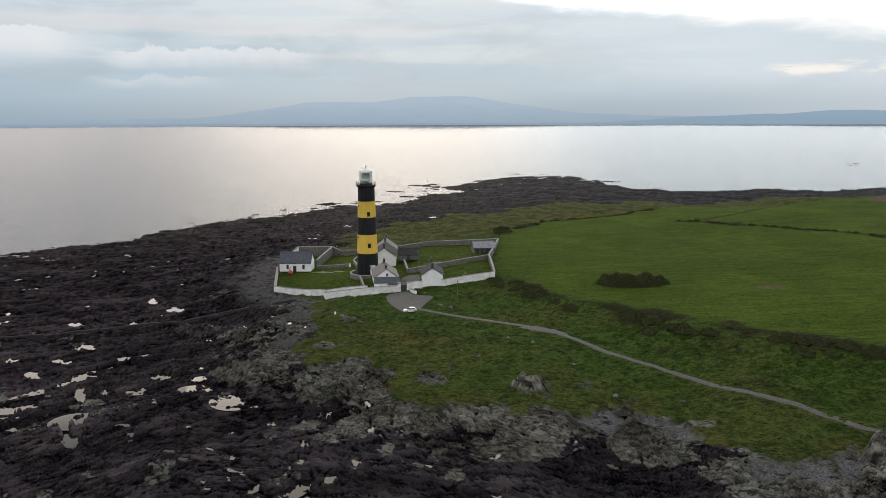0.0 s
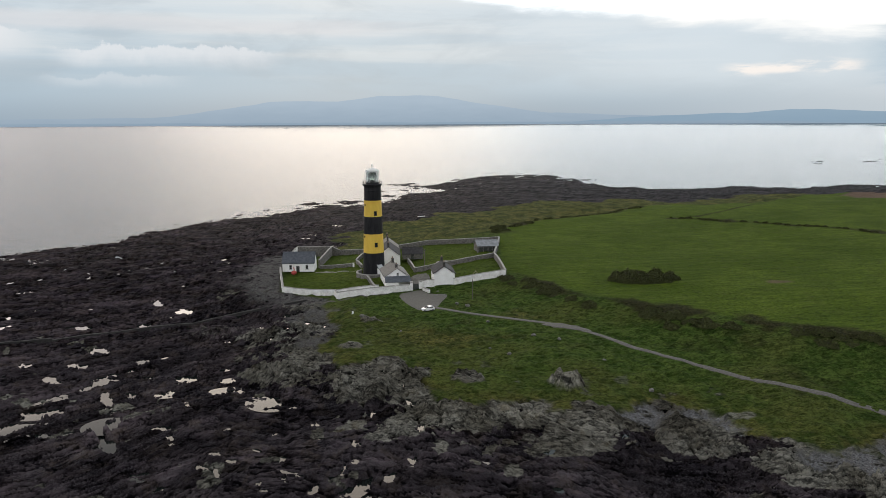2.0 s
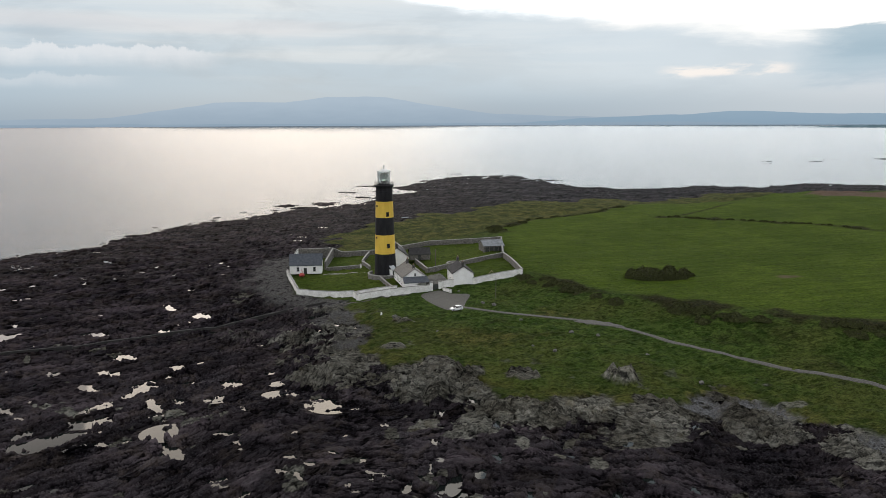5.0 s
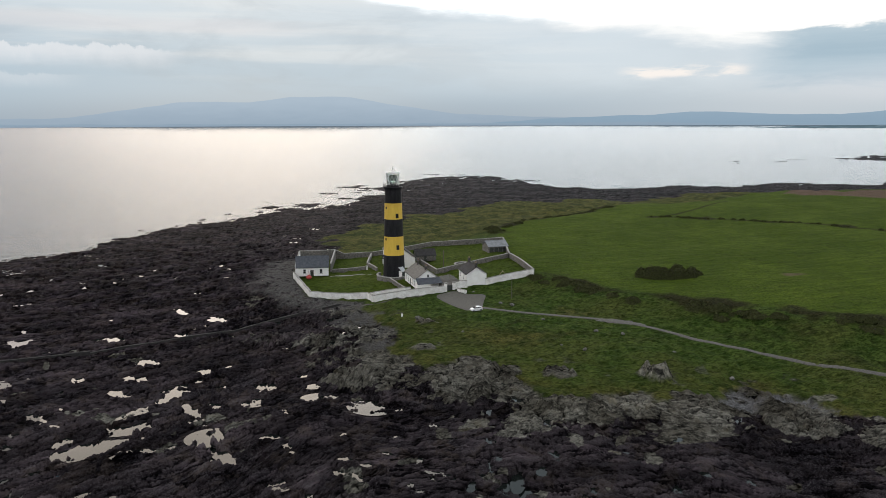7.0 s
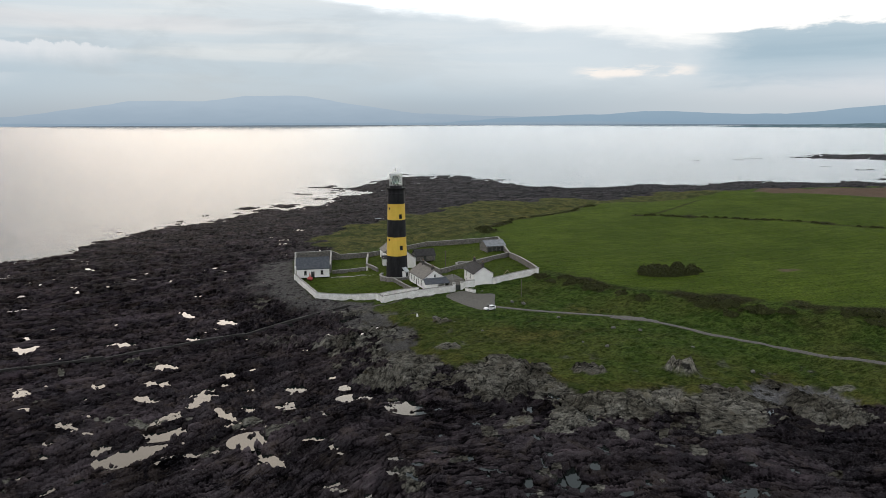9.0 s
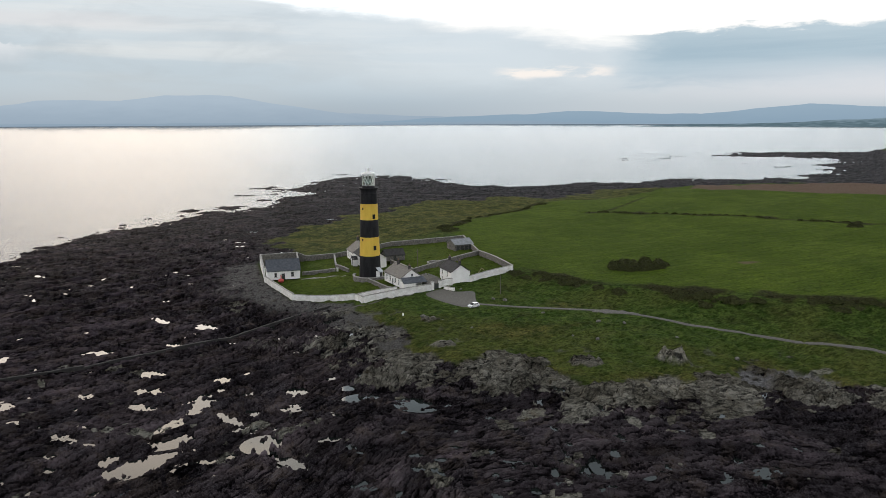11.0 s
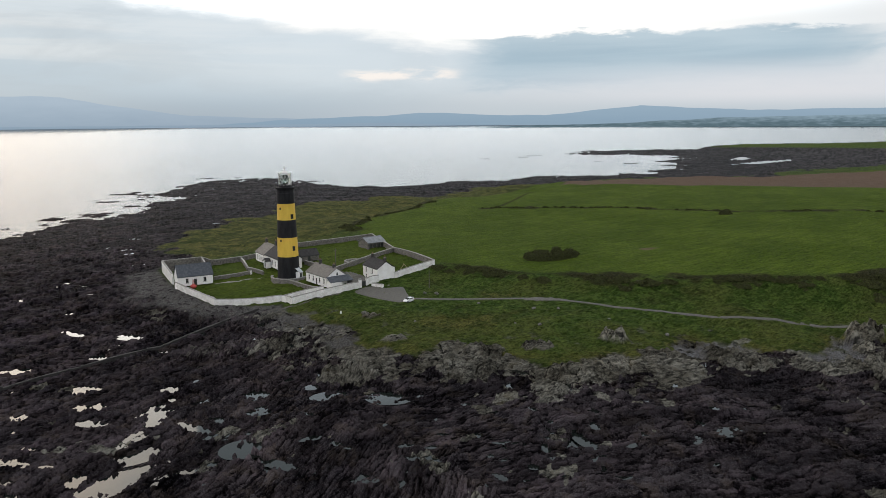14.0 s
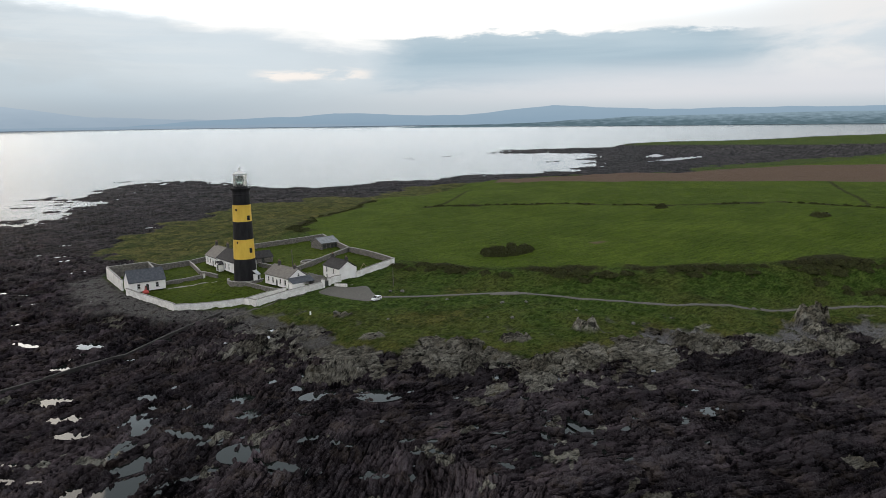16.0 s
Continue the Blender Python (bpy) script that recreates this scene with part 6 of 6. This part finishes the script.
boulder_stone = simple("lichened_stone", (0.07, 0.068, 0.06), (0.17, 0.165, 0.15), 0.9, 1.5, 0, 0.08, 6)
for x, y, s in ((-2.9, 220.6, 0.6), (0.0, 218.2, 0.7), (4.0, 199.5, 0.5), (14.3, 185.4, 0.6), (20, 181, 0.5), (-8, 236.5, 0.5), (-31, 207, 0.7), (-25.5, 205, 0.5), (6, 172, 0.6),
                (28, 168, 0.5), (2, 178, 0.4), (-20, 196, 0.4), (34, 152, 0.6), (61, 229.5, 0.8), (55, 235, 0.7), (211, 184, 1.2), (206, 187, 0.9)):
    boulder(x, y, s)


def stone_heap(x, y):
    """A low heap of pale stones left in the garden."""
    r = random.Random(5)
    heap = thing("stone_heap", pose(x, y, height(x, y)), "low heap of pale stones in the walled garden", "stones")
    for k in range(9):
        a, d, s = r.uniform(0, 6.28), r.uniform(0, 1.3), r.uniform(0.3, 0.5)
        bm = bmesh.new()
        bmesh.ops.create_icosphere(bm, subdivisions=1, radius=s)
        for v in bm.verts:
            v.co *= r.uniform(0.8, 1.15)
            v.co += Vector((1.6 * d * math.cos(a), 0.8 * d * math.sin(a), s * 0.4))
        part("stone", bm, coping_stone, heap)


stone_heap(-2.9, 276.5)
ring = thing("round_bed_wall", pose(-2.9, 276.5, height(-2.9, 276.5)), "low round stone kerb about an old garden bed", "wall")
part("wall_body", lathe([(3.7, -0.8), (3.65, 0.5), (3.2, 0.5), (3.2, -0.8)], 32), rubble, ring)
part("coping", lathe([(3.75, 0.502), (3.75, 0.62), (3.1, 0.62), (3.1, 0.502)], 32), coping_stone, ring)


def trestle(x, y):
    """A weathered timber frame leaning in the front garden."""
    t = thing("timber_frame", pose(x, y, height(x, y), 0, 0, 12), "weathered bare timber frame standing in the front garden", "frame")
    for x0, x1 in ((-1.7, -0.1), (1.7, 0.1)):
        bm = bmesh.new()
        rod(bm, (x0, 0, -0.1), (x1, 0, 1.6), 0.09, 6)
        part("leg", bm, pale_timber, t)
    bm = bmesh.new()
    rod(bm, (-0.3, -0.7, 1.6), (0.3, 0.7, 1.65), 0.08, 6)
    part("crossbar", bm, pale_timber, t)


pale_timber = simple("pale_weathered_timber", (0.20, 0.15, 0.09), (0.34, 0.27, 0.17), 0.85, 3)
trestle(5.8, 251.4)
